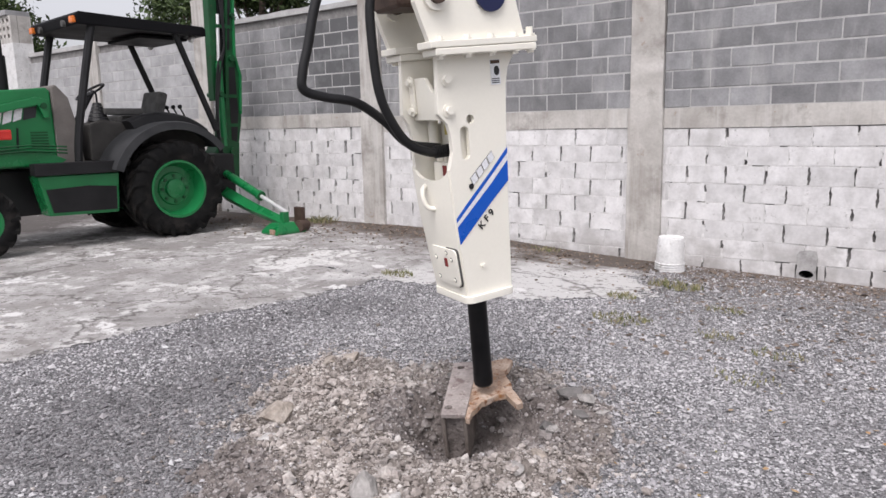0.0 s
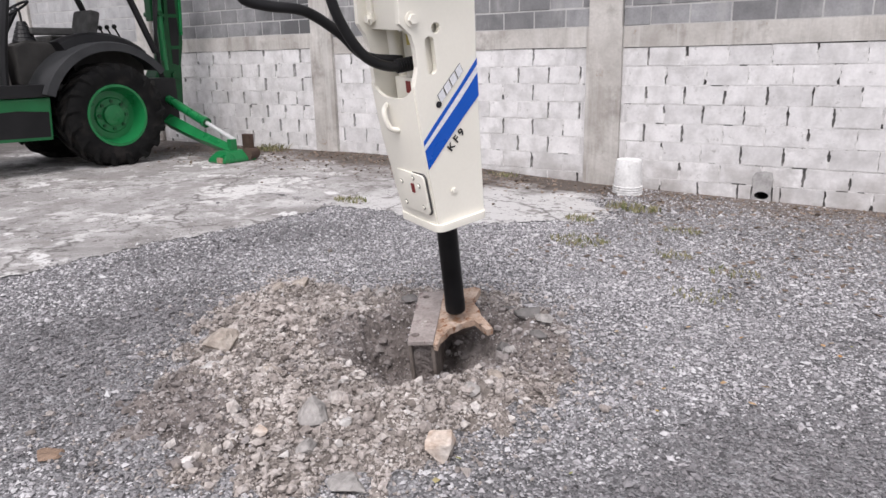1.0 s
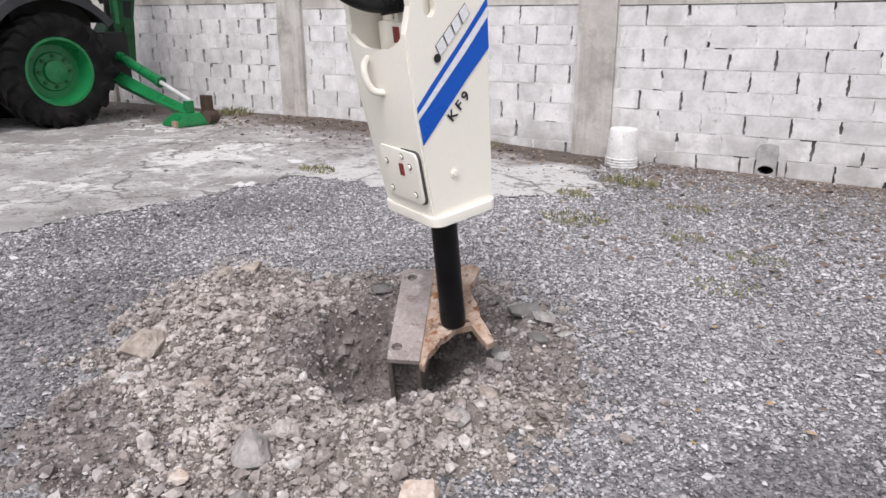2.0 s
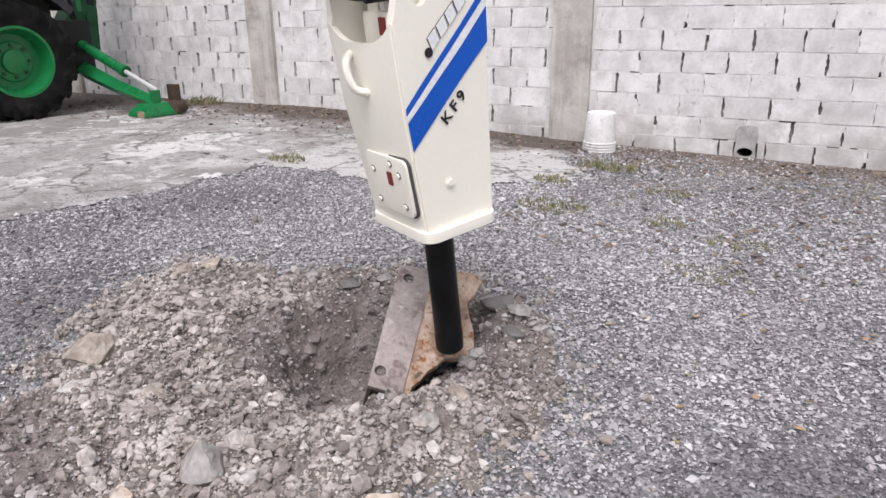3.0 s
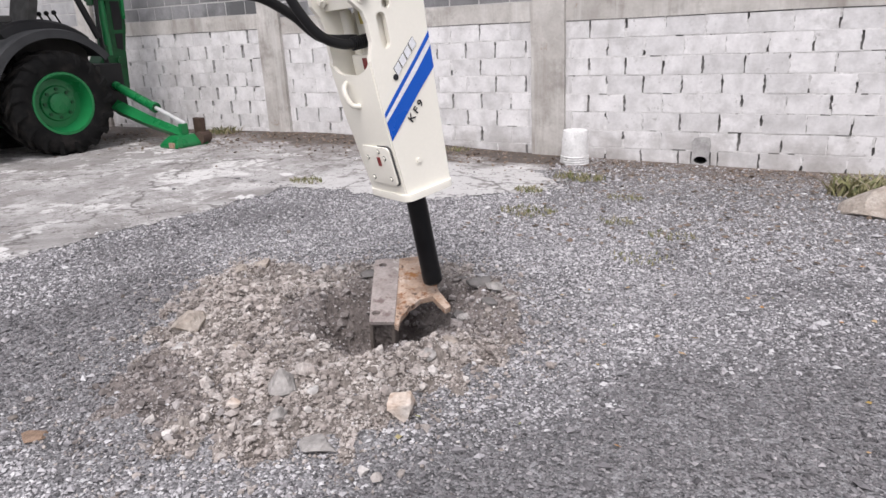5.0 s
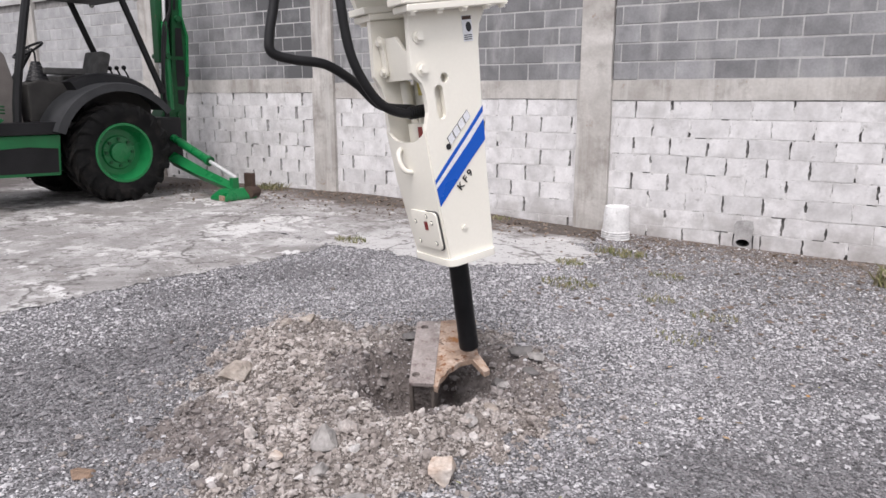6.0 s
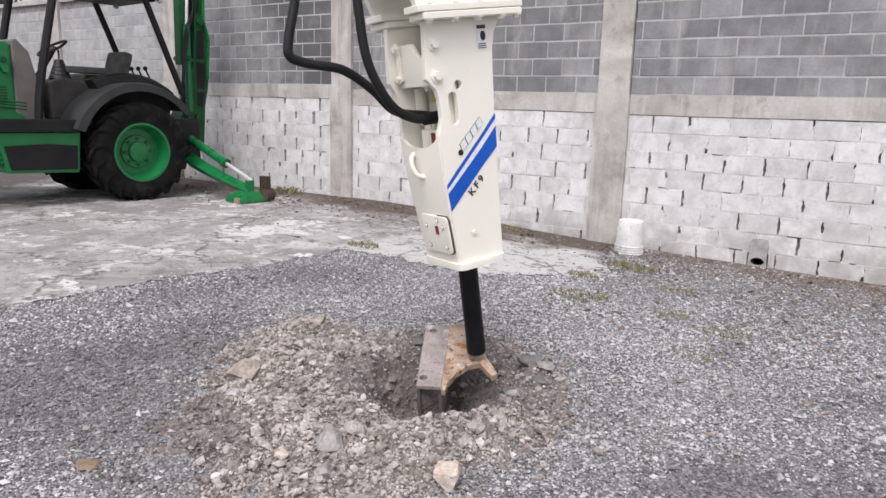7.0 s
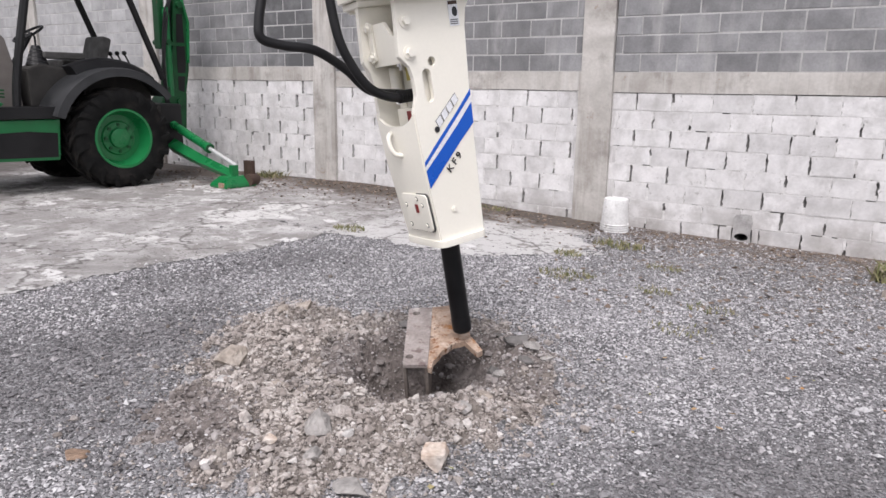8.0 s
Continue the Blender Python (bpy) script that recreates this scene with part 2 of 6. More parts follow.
streaks(M_WHITE_BLOCK, (0.36, 0.345, 0.33), 0.54, 0.8, 2.2, 0.8)
M_WHITE_MORTAR = mat("whitewashed_mortar", [(0.45, 0.44, 0.43), (0.62, 0.61, 0.6), (0.7, 0.69, 0.68)], 7, 40, 0.9, bump=0.5, where="world", fleck=(0.2, 0.19, 0.18), fleck_amount=0.41)
M_DARK_MORTAR = mat("bare_mortar", [(0.16, 0.155, 0.15), (0.26, 0.252, 0.245)], 12, 60, 0.95, bump=0.6, where="world")
M_GREY_BLOCK = mat("grey_block", [(0.175, 0.175, 0.18), (0.23, 0.23, 0.235), (0.285, 0.285, 0.29)], 4, 45, 0.92, bump=0.4, depth=0.005, vary=0.22, grain=0.1)
streaks(M_GREY_BLOCK, (0.1, 0.1, 0.1), 0.5, 0.75)
streaks(M_GREY_BLOCK, (0.38, 0.375, 0.37), 0.56, 0.72, 3.1, 0.9)
M_DAMP_BLOCK = mat("damp_grey_block", [(0.185, 0.185, 0.19), (0.245, 0.245, 0.25), (0.3, 0.3, 0.305)], 4, 45, 0.92, bump=0.4, depth=0.005, vary=0.2, grain=0.1)
blend_by_noise(M_DAMP_BLOCK, (0.1, 0.101, 0.104), 1.1, 0.42, 0.68, 0, -10.3, -7.2)
M_GREY_MORTAR = mat("grey_mortar", [(0.33, 0.324, 0.319), (0.48, 0.474, 0.468)], 4, 40, 0.95, bump=0.4, where="world")
M_BEAM = mat("cast_concrete", [(0.34, 0.32, 0.295), (0.45, 0.43, 0.403), (0.56, 0.54, 0.51)], 2.0, 30, 0.9, bump=0.5, depth=0.006, where="world", warp=0.8, grain=0.08)
blend_by_noise(M_BEAM, (0.25, 0.23, 0.21), 2.2, 0.55, 0.7)
blend_by_noise(M_BEAM, (0.3, 0.235, 0.19), 5.0, 0.64, 0.72)
streaks(M_BEAM, (0.2, 0.17, 0.145), 0.52, 0.74, 5.0, 0.5)
streaks(M_BEAM, (0.56, 0.55, 0.53), 0.55, 0.72, 6.0, 0.35)
M_IVORY = mat("ivory_paint", [(0.84, 0.812, 0.72), (0.88, 0.85, 0.76)], 3, 60, 0.3, bump=0.03, depth=0.001, gloss_noise=0.06, grain=0.015)
M_BLUE = mat("blue_decal", [(0.003, 0.085, 0.47), (0.004, 0.098, 0.52)], 4, 120, 0.3, bump=0.0, grain=0.02)
M_NAVY = mat("navy_cap", [(0.004, 0.007, 0.045), (0.006, 0.011, 0.07)], 4, 90, 0.3, bump=0.0, grain=0.03)
M_BLACK_STEEL = mat("black_steel", [(0.004, 0.004, 0.005), (0.01, 0.01, 0.011)], 8, 90, 0.45, 0.2, bump=0.1, depth=0.001, shine=0.3)
M_RUBBER = mat("hose_rubber", [(0.006, 0.006, 0.007), (0.013, 0.013, 0.014)], 8, 150, 0.5, bump=0.3, depth=0.001, shine=0.35)
M_TYRE = mat("tyre_rubber", [(0.004, 0.004, 0.0045), (0.009, 0.009, 0.009), (0.028, 0.025, 0.023)], 5, 50, 0.85, bump=0.4, shine=0.15)
M_GREEN = mat("green_paint", [(0.005, 0.125, 0.036), (0.008, 0.175, 0.052)], 2.5, 60, 0.3, bump=0.06, depth=0.001, fleck=(0.014, 0.1, 0.042), fleck_amount=0.33, grain=0.05, shine=0.5)
M_GREEN_OLD = mat("worn_green_paint", [(0.004, 0.045, 0.014), (0.006, 0.08, 0.025)], 6, 60, 0.5, bump=0.2, fleck=(0.09, 0.045, 0.026), fleck_amount=0.38, shine=0.35)
M_BLACK_PAINT = mat("black_paint", [(0.005, 0.005, 0.006), (0.013, 0.013, 0.014)], 3, 70, 0.45, bump=0.1, shine=0.3)
M_FENDER = mat("dark_grey_plastic", [(0.017, 0.018, 0.02), (0.036, 0.037, 0.039)], 4, 90, 0.6, bump=0.2, shine=0.35)
M_CAB_GREY = mat("grey_cab_panel", [(0.026, 0.025, 0.023), (0.055, 0.052, 0.049)], 4, 80, 0.75, bump=0.2, shine=0.3)
M_SEAT = mat("grey_seat_cover", [(0.05, 0.049, 0.047), (0.1, 0.098, 0.095)], 8, 150, 0.85, bump=0.3, shine=0.3)
M_AMBER = mat("amber_lens", [(0.6, 0.13, 0.015), (0.75, 0.2, 0.03)], 10, 80, 0.25, bump=0.1)
M_RED = mat("red_paint", [(0.45, 0.02, 0.015), (0.55, 0.03, 0.02)], 10, 80, 0.35, bump=0.05)
M_CLEAR = mat("lamp_glass", [(0.6, 0.6, 0.58), (0.7, 0.7, 0.68)], 10, 80, 0.15, bump=0.1)
M_CHROME = mat("polished_steel", [(0.7, 0.7, 0.7), (0.8, 0.8, 0.8)], 10, 80, 0.3, 0.5, bump=0.02, gloss_noise=0.05)
M_DIRTY_STEEL = mat("soil_caked_steel", [(0.1, 0.082, 0.07), (0.16, 0.134, 0.117), (0.22, 0.19, 0.17)], 7, 60, 0.9, 0.0, bump=0.5, fleck=(0.08, 0.06, 0.05), fleck_amount=0.42, grain=0.2)
M_CANOPY = mat("matt_black_sheet", [(0.003, 0.003, 0.004), (0.008, 0.008, 0.009)], 3, 70, 0.6, bump=0.1, shine=0.12)
M_COWL = mat("brown_grey_cowl", [(0.13, 0.117, 0.108), (0.195, 0.177, 0.165)], 4, 80, 0.8, bump=0.2, shine=0.3)
M_PALE_BLOCK = mat("pale_grey_block", [(0.3, 0.3, 0.303), (0.37, 0.37, 0.373), (0.44, 0.44, 0.443)], 4, 45, 0.92, bump=0.4, depth=0.005, vary=0.1, grain=0.08)
M_PATCH = mat("patching_mortar", [(0.25, 0.243, 0.237), (0.35, 0.342, 0.335), (0.44, 0.432, 0.425)], 10, 50, 0.95, bump=0.6, where="world")
M_RUST = mat("rusty_steel", [(0.22, 0.15, 0.108), (0.38, 0.275, 0.205), (0.5, 0.405, 0.335)], 9, 70, 0.85, 0.0, bump=0.6, fleck=(0.2, 0.085, 0.035), fleck_amount=0.46, grain=0.22)
blend_by_noise(M_RUST, (0.27, 0.12, 0.04), 11.0, 0.58, 0.68)
blend_by_noise(M_RUST, (0.1, 0.062, 0.045), 16.0, 0.6, 0.66)
M_OLD_STEEL = mat("brown_grey_steel", [(0.2, 0.17, 0.158), (0.3, 0.262, 0.245), (0.37, 0.33, 0.312)], 7, 60, 0.75, 0.0, bump=0.4, fleck=(0.16, 0.115, 0.1), fleck_amount=0.43, grain=0.2)
blend_by_noise(M_OLD_STEEL, (0.15, 0.11, 0.105), 9.0, 0.56, 0.64)
blend_by_noise(M_OLD_STEEL, (0.46, 0.42, 0.39), 13.0, 0.6, 0.68)
M_BROWN_STEEL = mat("dark_brown_steel", [(0.05, 0.03, 0.022), (0.1, 0.065, 0.05)], 8, 60, 0.6, 0.3, bump=0.3)
M_WHITE_PAINT = mat("white_paint", [(0.56, 0.555, 0.545), (0.68, 0.675, 0.665), (0.72, 0.715, 0.71)], 6, 40, 0.55, bump=0.15, fleck=(0.42, 0.4, 0.375), fleck_amount=0.41)
M_DECAL_WHITE = mat("white_decal", [(0.75, 0.76, 0.78), (0.8, 0.81, 0.83)], 6, 60, 0.35, bump=0.0)
M_STICKER = mat("dark_print", [(0.01, 0.01, 0.012), (0.02, 0.02, 0.024)], 6, 60, 0.4, bump=0.0)
M_YELLOW = mat("yellow_label", [(0.6, 0.5, 0.12), (0.68, 0.58, 0.18)], 6, 60, 0.5, bump=0.0)
M_LITTER = mat("leaf_litter", [(0.11, 0.08, 0.058), (0.17, 0.125, 0.095), (0.25, 0.2, 0.16)], 3, 40, 0.85, bump=0.1, where="world", island=True)
M_DRY_LEAF = mat("fallen_leaves", [(0.3, 0.24, 0.06), (0.4, 0.2, 0.07), (0.42, 0.33, 0.2), (0.25, 0.26, 0.08)], 3, 40, 0.7, bump=0.1, where="world", island=True)
M_DARK_RED = mat("dark_red_tag", [(0.16, 0.012, 0.012), (0.22, 0.02, 0.018)], 10, 80, 0.45, bump=0.05)
M_ROCK_DARK = mat("dark_rock", [(0.1, 0.095, 0.09), (0.17, 0.16, 0.155)], 9, 60, 0.9, bump=0.7)
M_LEAF = mat("leaves", [(0.03, 0.05, 0.016), (0.06, 0.1, 0.028), (0.1, 0.14, 0.045)], 3, 40, 0.6, bump=0.1, where="world", island=True)
M_BARK = mat("bark", [(0.07, 0.055, 0.042), (0.13, 0.1, 0.08)], 6, 40, 0.9, bump=0.7, where="world")
M_GRASS = mat("weeds", [(0.1, 0.12, 0.04), (0.17, 0.17, 0.07), (0.26, 0.235, 0.125), (0.3, 0.26, 0.18)], 3, 40, 0.7, bump=0.1, where="world", island=True)
M_ROCK_RUSTY = mat("rust_brown_rock", [(0.19, 0.125, 0.085), (0.28, 0.195, 0.14)], 9, 50, 0.9, bump=0.9, depth=0.01, grain=0.25)
M_ROCK_WHITE = mat("pale_rock", [(0.36, 0.345, 0.33), (0.47, 0.455, 0.44), (0.55, 0.535, 0.52)], 14, 50, 0.9, bump=0.9, depth=0.01, grain=0.2)
M_ROCK_TAN = mat("tan_rock", [(0.26, 0.22, 0.185), (0.35, 0.305, 0.262), (0.43, 0.385, 0.34)], 9, 50, 0.9, bump=0.9, depth=0.01, grain=0.25)
M_ROCK_GREY = mat("grey_rock", [(0.2, 0.19, 0.18), (0.3, 0.285, 0.27), (0.36, 0.34, 0.325)], 9, 50, 0.9, bump=0.9, depth=0.01, grain=0.25)
M_ROCK_PINK = mat("white_tan_rock", [(0.42, 0.31, 0.235), (0.52, 0.44, 0.375), (0.58, 0.54, 0.5)], 12, 50, 0.9, bump=0.9, depth=0.01, grain=0.2)


# ---- mesh helpers ----
def V(*c):
    return Vector(c)


def part(name, bm, material, parent=None, label="", smooth=False):
    """Links a bmesh as one mesh object, under a thing or part."""
    bmesh.ops.recalc_face_normals(bm, faces=bm.faces)
    me = bpy.data.meshes.new(name)
    bm.to_mesh(me)
    bm.free()
    me.materials.append(material)
    if smooth:
        me.shade_smooth()
        me.set_sharp_from_angle(angle=radians(38))
    ob = new(name, me)
    if parent is not None:
        ob.parent = parent
    if label:
        tagged(ob, label)
    return ob


def BM():
    return bmesh.new()


def box(bm, x0, x1, y0, y1, z0, z1, m=None):
    vs = [bm.verts.new((x, y, z)) for x in (x0, x1) for y in (y0, y1) for z in (z0, z1)]
    for f in ((0, 1, 3, 2), (4, 6, 7, 5), (0, 4, 5, 1), (2, 3, 7, 6), (0, 2, 6, 4), (1, 5, 7, 3)):
        bm.faces.new([vs[i] for i in f])
    if m is not None:
        bmesh.ops.transform(bm, matrix=m, verts=vs)
    return bm


def bev(bm, w, seg=2, angle=30):
    bmesh.ops.remove_doubles(bm, verts=bm.verts, dist=1e-5)
    bmesh.ops.recalc_face_normals(bm, faces=bm.faces)
    es = [e for e in bm.edges if len(e.link_faces) == 2 and e.calc_face_angle(0) > radians(angle)]
    bmesh.ops.bevel(bm, geom=es, offset=w, segments=seg, profile=0.7, affect="EDGES", clamp_overlap=True)
    return bm


def ring_frame(d):
    d = Vector(d).normalized()
    a = d.cross(V(0, 0, 1)) if abs(d.z) < 0.95 else d.cross(V(1, 0, 0))
    a.normalize()
    return a, d.cross(a)


def cyl(bm, p0, p1, r0, r1=None, n=20):
    p0, p1 = Vector(p0), Vector(p1)
    r1 = r0 if r1 is None else r1
    a, b = ring_frame(p1 - p0)
    rings = []
    for p, r in ((p0, r0), (p1, r1)):
        rings.append([bm.verts.new(p + (a * math.cos(t) + b * math.sin(t)) * r) for t in [2 * math.pi * i / n for i in range(n)]])
    for i in range(n):
        j = (i + 1) % n
        bm.faces.new((rings[0][i], rings[0][j], rings[1][j], rings[1][i]))
    bm.faces.new(rings[0][::-1])
    bm.faces.new(rings[1])
    return bm


def spline(points, step=6):
    p = [Vector(q) for q in points]
    p = [2 * p[0] - p[1]] + p + [2 * p[-1] - p[-2]]
    out = []
    for i in range(1, len(p) - 2):
        for k in range(step):
            t = k / step
            a, b, c, d = p[i - 1:i + 3]
            out.append(0.5 * (2 * b + (c - a) * t + (2 * a - 5 * b + 4 * c - d) * t * t + (3 * b - a - 3 * c + d) * t ** 3))
    return out + [p[-2]]


def tube(bm, points, r, n=12, step=6, taper=None):
    pts = spline(points, step) if step > 1 else [Vector(q) for q in points]
    rings, a = [], None
    for i, p in enumerate(pts):
        d = (pts[min(i + 1, len(pts) - 1)] - pts[max(i - 1, 0)]).normalized()
        if a is None:
            a = ring_frame(d)[0]
        a = (a - d * a.dot(d)).normalized()
        b = d.cross(a)
        rr = r if taper is None else r + (taper - r) * i / (len(pts) - 1)
        rings.append([bm.verts.new(p + (a * math.cos(t) + b * math.sin(t)) * rr) for t in [2 * math.pi * k / n for k in range(n)]])
    for q, s in zip(rings, rings[1:]):
        for k in range(n):
            bm.faces.new((q[k], q[(k + 1) % n], s[(k + 1) % n], s[k]))
    bm.faces.new(rings[0][::-1])
    bm.faces.new(rings[-1])
    return bm


def lathe(bm, profile, n=48, m=None):
    """Turns (radius, along) pairs round the local Y axis."""
    rings = []
    for r, y in profile:
        rings.append([bm.verts.new((r * math.cos(t), y, r * math.sin(t))) for t in [2 * math.pi * i / n for i in range(n)]])
    for q, s in zip(rings, rings[1:]):
        for k in range(n):
            bm.faces.new((q[k], q[(k + 1) % n], s[(k + 1) % n], s[k]))
    if m is not None:
        bmesh.ops.transform(bm, matrix=m, verts=[v for r in rings for v in r])
    return bm


def circle2(cx, cy, r, n=20, sx=1.0, sy=1.0):
    return [(cx + r * sx * math.cos(2 * math.pi * i / n), cy + r * sy * math.sin(2 * math.pi * i / n)) for i in range(n)]


def slot2(cx, z0, z1, r, n=8):
    top = [(cx + r * math.cos(math.pi * i / n), z1 - r + r * math.sin(math.pi * i / n)) for i in range(n + 1)]
    low = [(cx - r * math.cos(math.pi * i / n), z0 + r - r * math.sin(math.pi * i / n)) for i in range(n + 1)]
    return top + low


def sheet(bm, outline, holes, to3, normal, thick):
    """A flat plate with holes: 2D outlines laid by to3(u, v), thickened along normal."""
    es = []
    for loop in [outline] + list(holes):
        vs = [bm.verts.new(to3(*p)) for p in loop]
        es += [bm.edges.new((vs[i], vs[(i + 1) % len(vs)])) for i in range(len(vs))]
    made = bmesh.ops.triangle_fill(bm, use_beauty=True, use_dissolve=False, edges=es)
    faces = [g for g in made["geom"] if isinstance(g, bmesh.types.BMFace)]
    out = bmesh.ops.extrude_face_region(bm, geom=faces)
    bmesh.ops.translate(bm, vec=Vector(normal) * thick, verts=[g for g in out["geom"] if isinstance(g, bmesh.types.BMVert)])
    return bm


def thing(name, m, label, category, group=""):
    ob = new(name)
    ob.empty_display_size = 0.2
    ob.matrix_world = m
    return tagged(ob, label, category, group)


def big_mesh(name, verts, tris, material, smooth=False):
    """One mesh object from arrays of vertices and triangles."""
    me = bpy.data.meshes.new(name)
    me.vertices.add(len(verts))
    me.vertices.foreach_set("co", np.asarray(verts, dtype=np.float32).ravel())
    me.loops.add(len(tris) * 3)
    me.loops.foreach_set("vertex_index", np.asarray(tris, dtype=np.int32).ravel())
    me.polygons.add(len(tris))
    me.polygons.foreach_set("loop_start", np.arange(0, len(tris) * 3, 3, dtype=np.int32))
    me.update(calc_edges=True)
    me.validate()
    me.materials.append(material)
    if smooth:
        me.shade_smooth()
    else:
        me.shade_flat()
    return new(name, me)


ICO_T = (1 + 5 ** 0.5) / 2
ICO_V = np.array([(-1, ICO_T, 0), (1, ICO_T, 0), (-1, -ICO_T, 0), (1, -ICO_T, 0), (0, -1, ICO_T), (0, 1, ICO_T), (0, -1, -ICO_T), (0, 1, -ICO_T),
                  (ICO_T, 0, -1), (ICO_T, 0, 1), (-ICO_T, 0, -1), (-ICO_T, 0, 1)]) / 1.902
OCT_V = np.array([(1, 0, 0), (-1, 0, 0), (0, 1, 0), (0, -1, 0), (0, 0, 1), (0, 0, -1)], float)
OCT_F = np.array([(0, 2, 4), (2, 1, 4), (1, 3, 4), (3, 0, 4), (2, 0, 5), (1, 2, 5), (3, 1, 5), (0, 3, 5)])


def ico_faces():
    bm = BM()
    vs = [bm.verts.new(v) for v in ICO_V]
    hull = bmesh.ops.convex_hull(bm, input=vs)
    bm.verts.index_update()
    f = np.array([[v.index for v in face.verts] for face in bm.faces])
    bm.free()
    return f


ICO_F = ico_faces()


def stones(name, pos, size, material, rng, shape="ico", flat=0.7, sink=0.25):
    """Many loose angular stones as one mesh."""
    bv, bf = (ICO_V, ICO_F) if shape == "ico" else (OCT_V, OCT_F)
    n, k = len(pos), len(bv)
    v = np.repeat(bv[None], n, 0) * rng.uniform(0.5, 1.3, (n, k, 1))
    v *= np.stack([rng.uniform(0.8, 1.3, n), rng.uniform(0.7, 1.0, n), rng.uniform(flat * 0.7, flat * 1.2, n)], 1)[:, None, :]
    a, b = rng.uniform(0, 2 * np.pi, n), rng.normal(0, 0.35, n)
    cb, sb = np.cos(b)[:, None], np.sin(b)[:, None]
    y, z = v[..., 1] * cb - v[..., 2] * sb, v[..., 1] * sb + v[..., 2] * cb
    ca, sa = np.cos(a)[:, None], np.sin(a)[:, None]
    x = v[..., 0]
    w = np.stack([x * ca - y * sa, x * sa + y * ca, z], -1) * np.asarray(size)[:, None, None]
    p = np.array(pos, float).copy()
    p[:, 2] += np.asarray(size) * flat * (1 - 2 * sink)
    w += p[:, None, :]
    t = (np.arange(n) * k)[:, None, None] + bf[None]
    return big_mesh(name, w.reshape(-1, 3), t.reshape(-1, 3), material)


# ---- lie of the ground ----
def smooth(a, b, x):
    t = np.clip((x - a) / (b - a), 0, 1)
    return t * t * (3 - 2 * t)


def yard(x, y):
    """The yard without the digging: it falls gently towards the drain at the wall."""
    x, y = np.asarray(x, float), np.asarray(y, float)
    z = 0.06 + 0.021 * np.clip(-x, 0, 5) - 0.025 * smooth(5, 8, -x)
    return z - 0.13 * smooth(4.8, 7.0, y) * smooth(-6.5, -2.8, x)


def bump2(x, y, cx, cy, rx, ry, turn=0.0):
    c, s = math.cos(turn), math.sin(turn)
    u, v = (x - cx) * c + (y - cy) * s, -(x - cx) * s + (y - cy) * c
    return np.exp(-(u / rx) ** 2 - (v / ry) ** 2)


PIT = (-1.66, 1.95)


def pit_reach(x, y):
    """Distance from the pit's middle, 1 at its rim."""
    u, v = (x - PIT[0]) * 0.86 + (y - PIT[1]) * 0.5, -(x - PIT[0]) * 0.5 + (y - PIT[1]) * 0.86
    return np.hypot(u / 0.47, v / 0.45)


SOIL_MID = (-1.75, 1.65)
SOIL_RIM = [(-2.82, 2.22), (-2.83, 1.78), (-2.62, 1.38), (-2.46, 1.0), (-2.3, 0.76), (-2.0, 0.6), (-1.65, 0.55), (-1.32, 0.68), (-1.05, 1.0), (-0.97, 1.5), (-0.88, 1.95),
            (-1.12, 2.32), (-1.4, 2.6), (-1.8, 2.7), (-2.15, 2.5), (-2.4, 2.28), (-2.6, 2.3)]


def soil_reach(x, y):
    """Distance from the middle of the dug soil, 1 at its uneven outline."""
    x, y = np.asarray(x, float), np.asarray(y, float)
    ring = sorted((math.atan2(b - SOIL_MID[1], a - SOIL_MID[0]), math.hypot(a - SOIL_MID[0], b - SOIL_MID[1])) for a, b in SOIL_RIM)
    r = np.interp(np.arctan2(y - SOIL_MID[1], x - SOIL_MID[0]), [p[0] for p in ring], [p[1] for p in ring], period=2 * math.pi)
    wob = 0.05 * np.sin(17 * x + 5 * y) + 0.04 * np.sin(23 * y - 11 * x) + 0.03 * np.sin(47 * x + 31 * y)
    return np.hypot(x - SOIL_MID[0], y - SOIL_MID[1]) / r + wob


def heap(x, y):
    """How much dug soil lies above the yard."""
    h = 0.075 * bump2(x, y, -2.4, 1.65, 0.45, 0.3, 0.9) + 0.035 * bump2(x, y, -2.68, 2.05, 0.17, 0.15)
    h = h + 0.05 * bump2(x, y, -1.75, 1.08, 0.6, 0.2, 0.3) + 0.045 * bump2(x, y, -1.2, 1.5, 0.24, 0.2, 0.9) + 0.05 * bump2(x, y, -1.2, 2.3, 0.26, 0.16, -0.7)
    h = h + 0.02 * bump2(x, y, -1.9, 0.75, 0.5, 0.3)
    return h * smooth(1.3, 0.85, soil_reach(x, y)) + 0.018 * smooth(1.05, 0.88, soil_reach(x, y))


def pit(x, y):
    return 0.32 * (1 - smooth(0.4, 1.0, pit_reach(x, y))) * (1 - 0.45 * bump2(x, y, -1.38, 2.0, 0.22, 0.22)) + 0.13 * bump2(x, y, -1.54, 1.53, 0.15, 0.11, -0.5) * smooth(0.6, 0.95, pit_reach(x, y))


def ground_z(x, y):
    x, y = np.asarray(x, float), np.asarray(y, float)
    return yard(x, y) + heap(x, y) * smooth(0.7, 1.2, pit_reach(x, y)) - pit(x, y)


SLAB_SIDE = [(-3.0, -4.75), (0.3, -4.66), (0.9, -4.52), (1.45, -4.48), (2.0, -4.4), (2.5, -4.34), (3.0, -4.22), (3.4, -4.18), (4.1, -4.08)]
SLAB_FRONT = [(-4.1, 4.1), (-3.75, 4.1), (-3.37, 4.05), (-2.6, 4.14), (-2.0, 4.64), (-1.77, 4.82)]
SLAB_END = [(4.75, -1.77), (5.15, -1.79), (5.6, -2.15), (6.4, -2.3), (7.0, -2.35)]


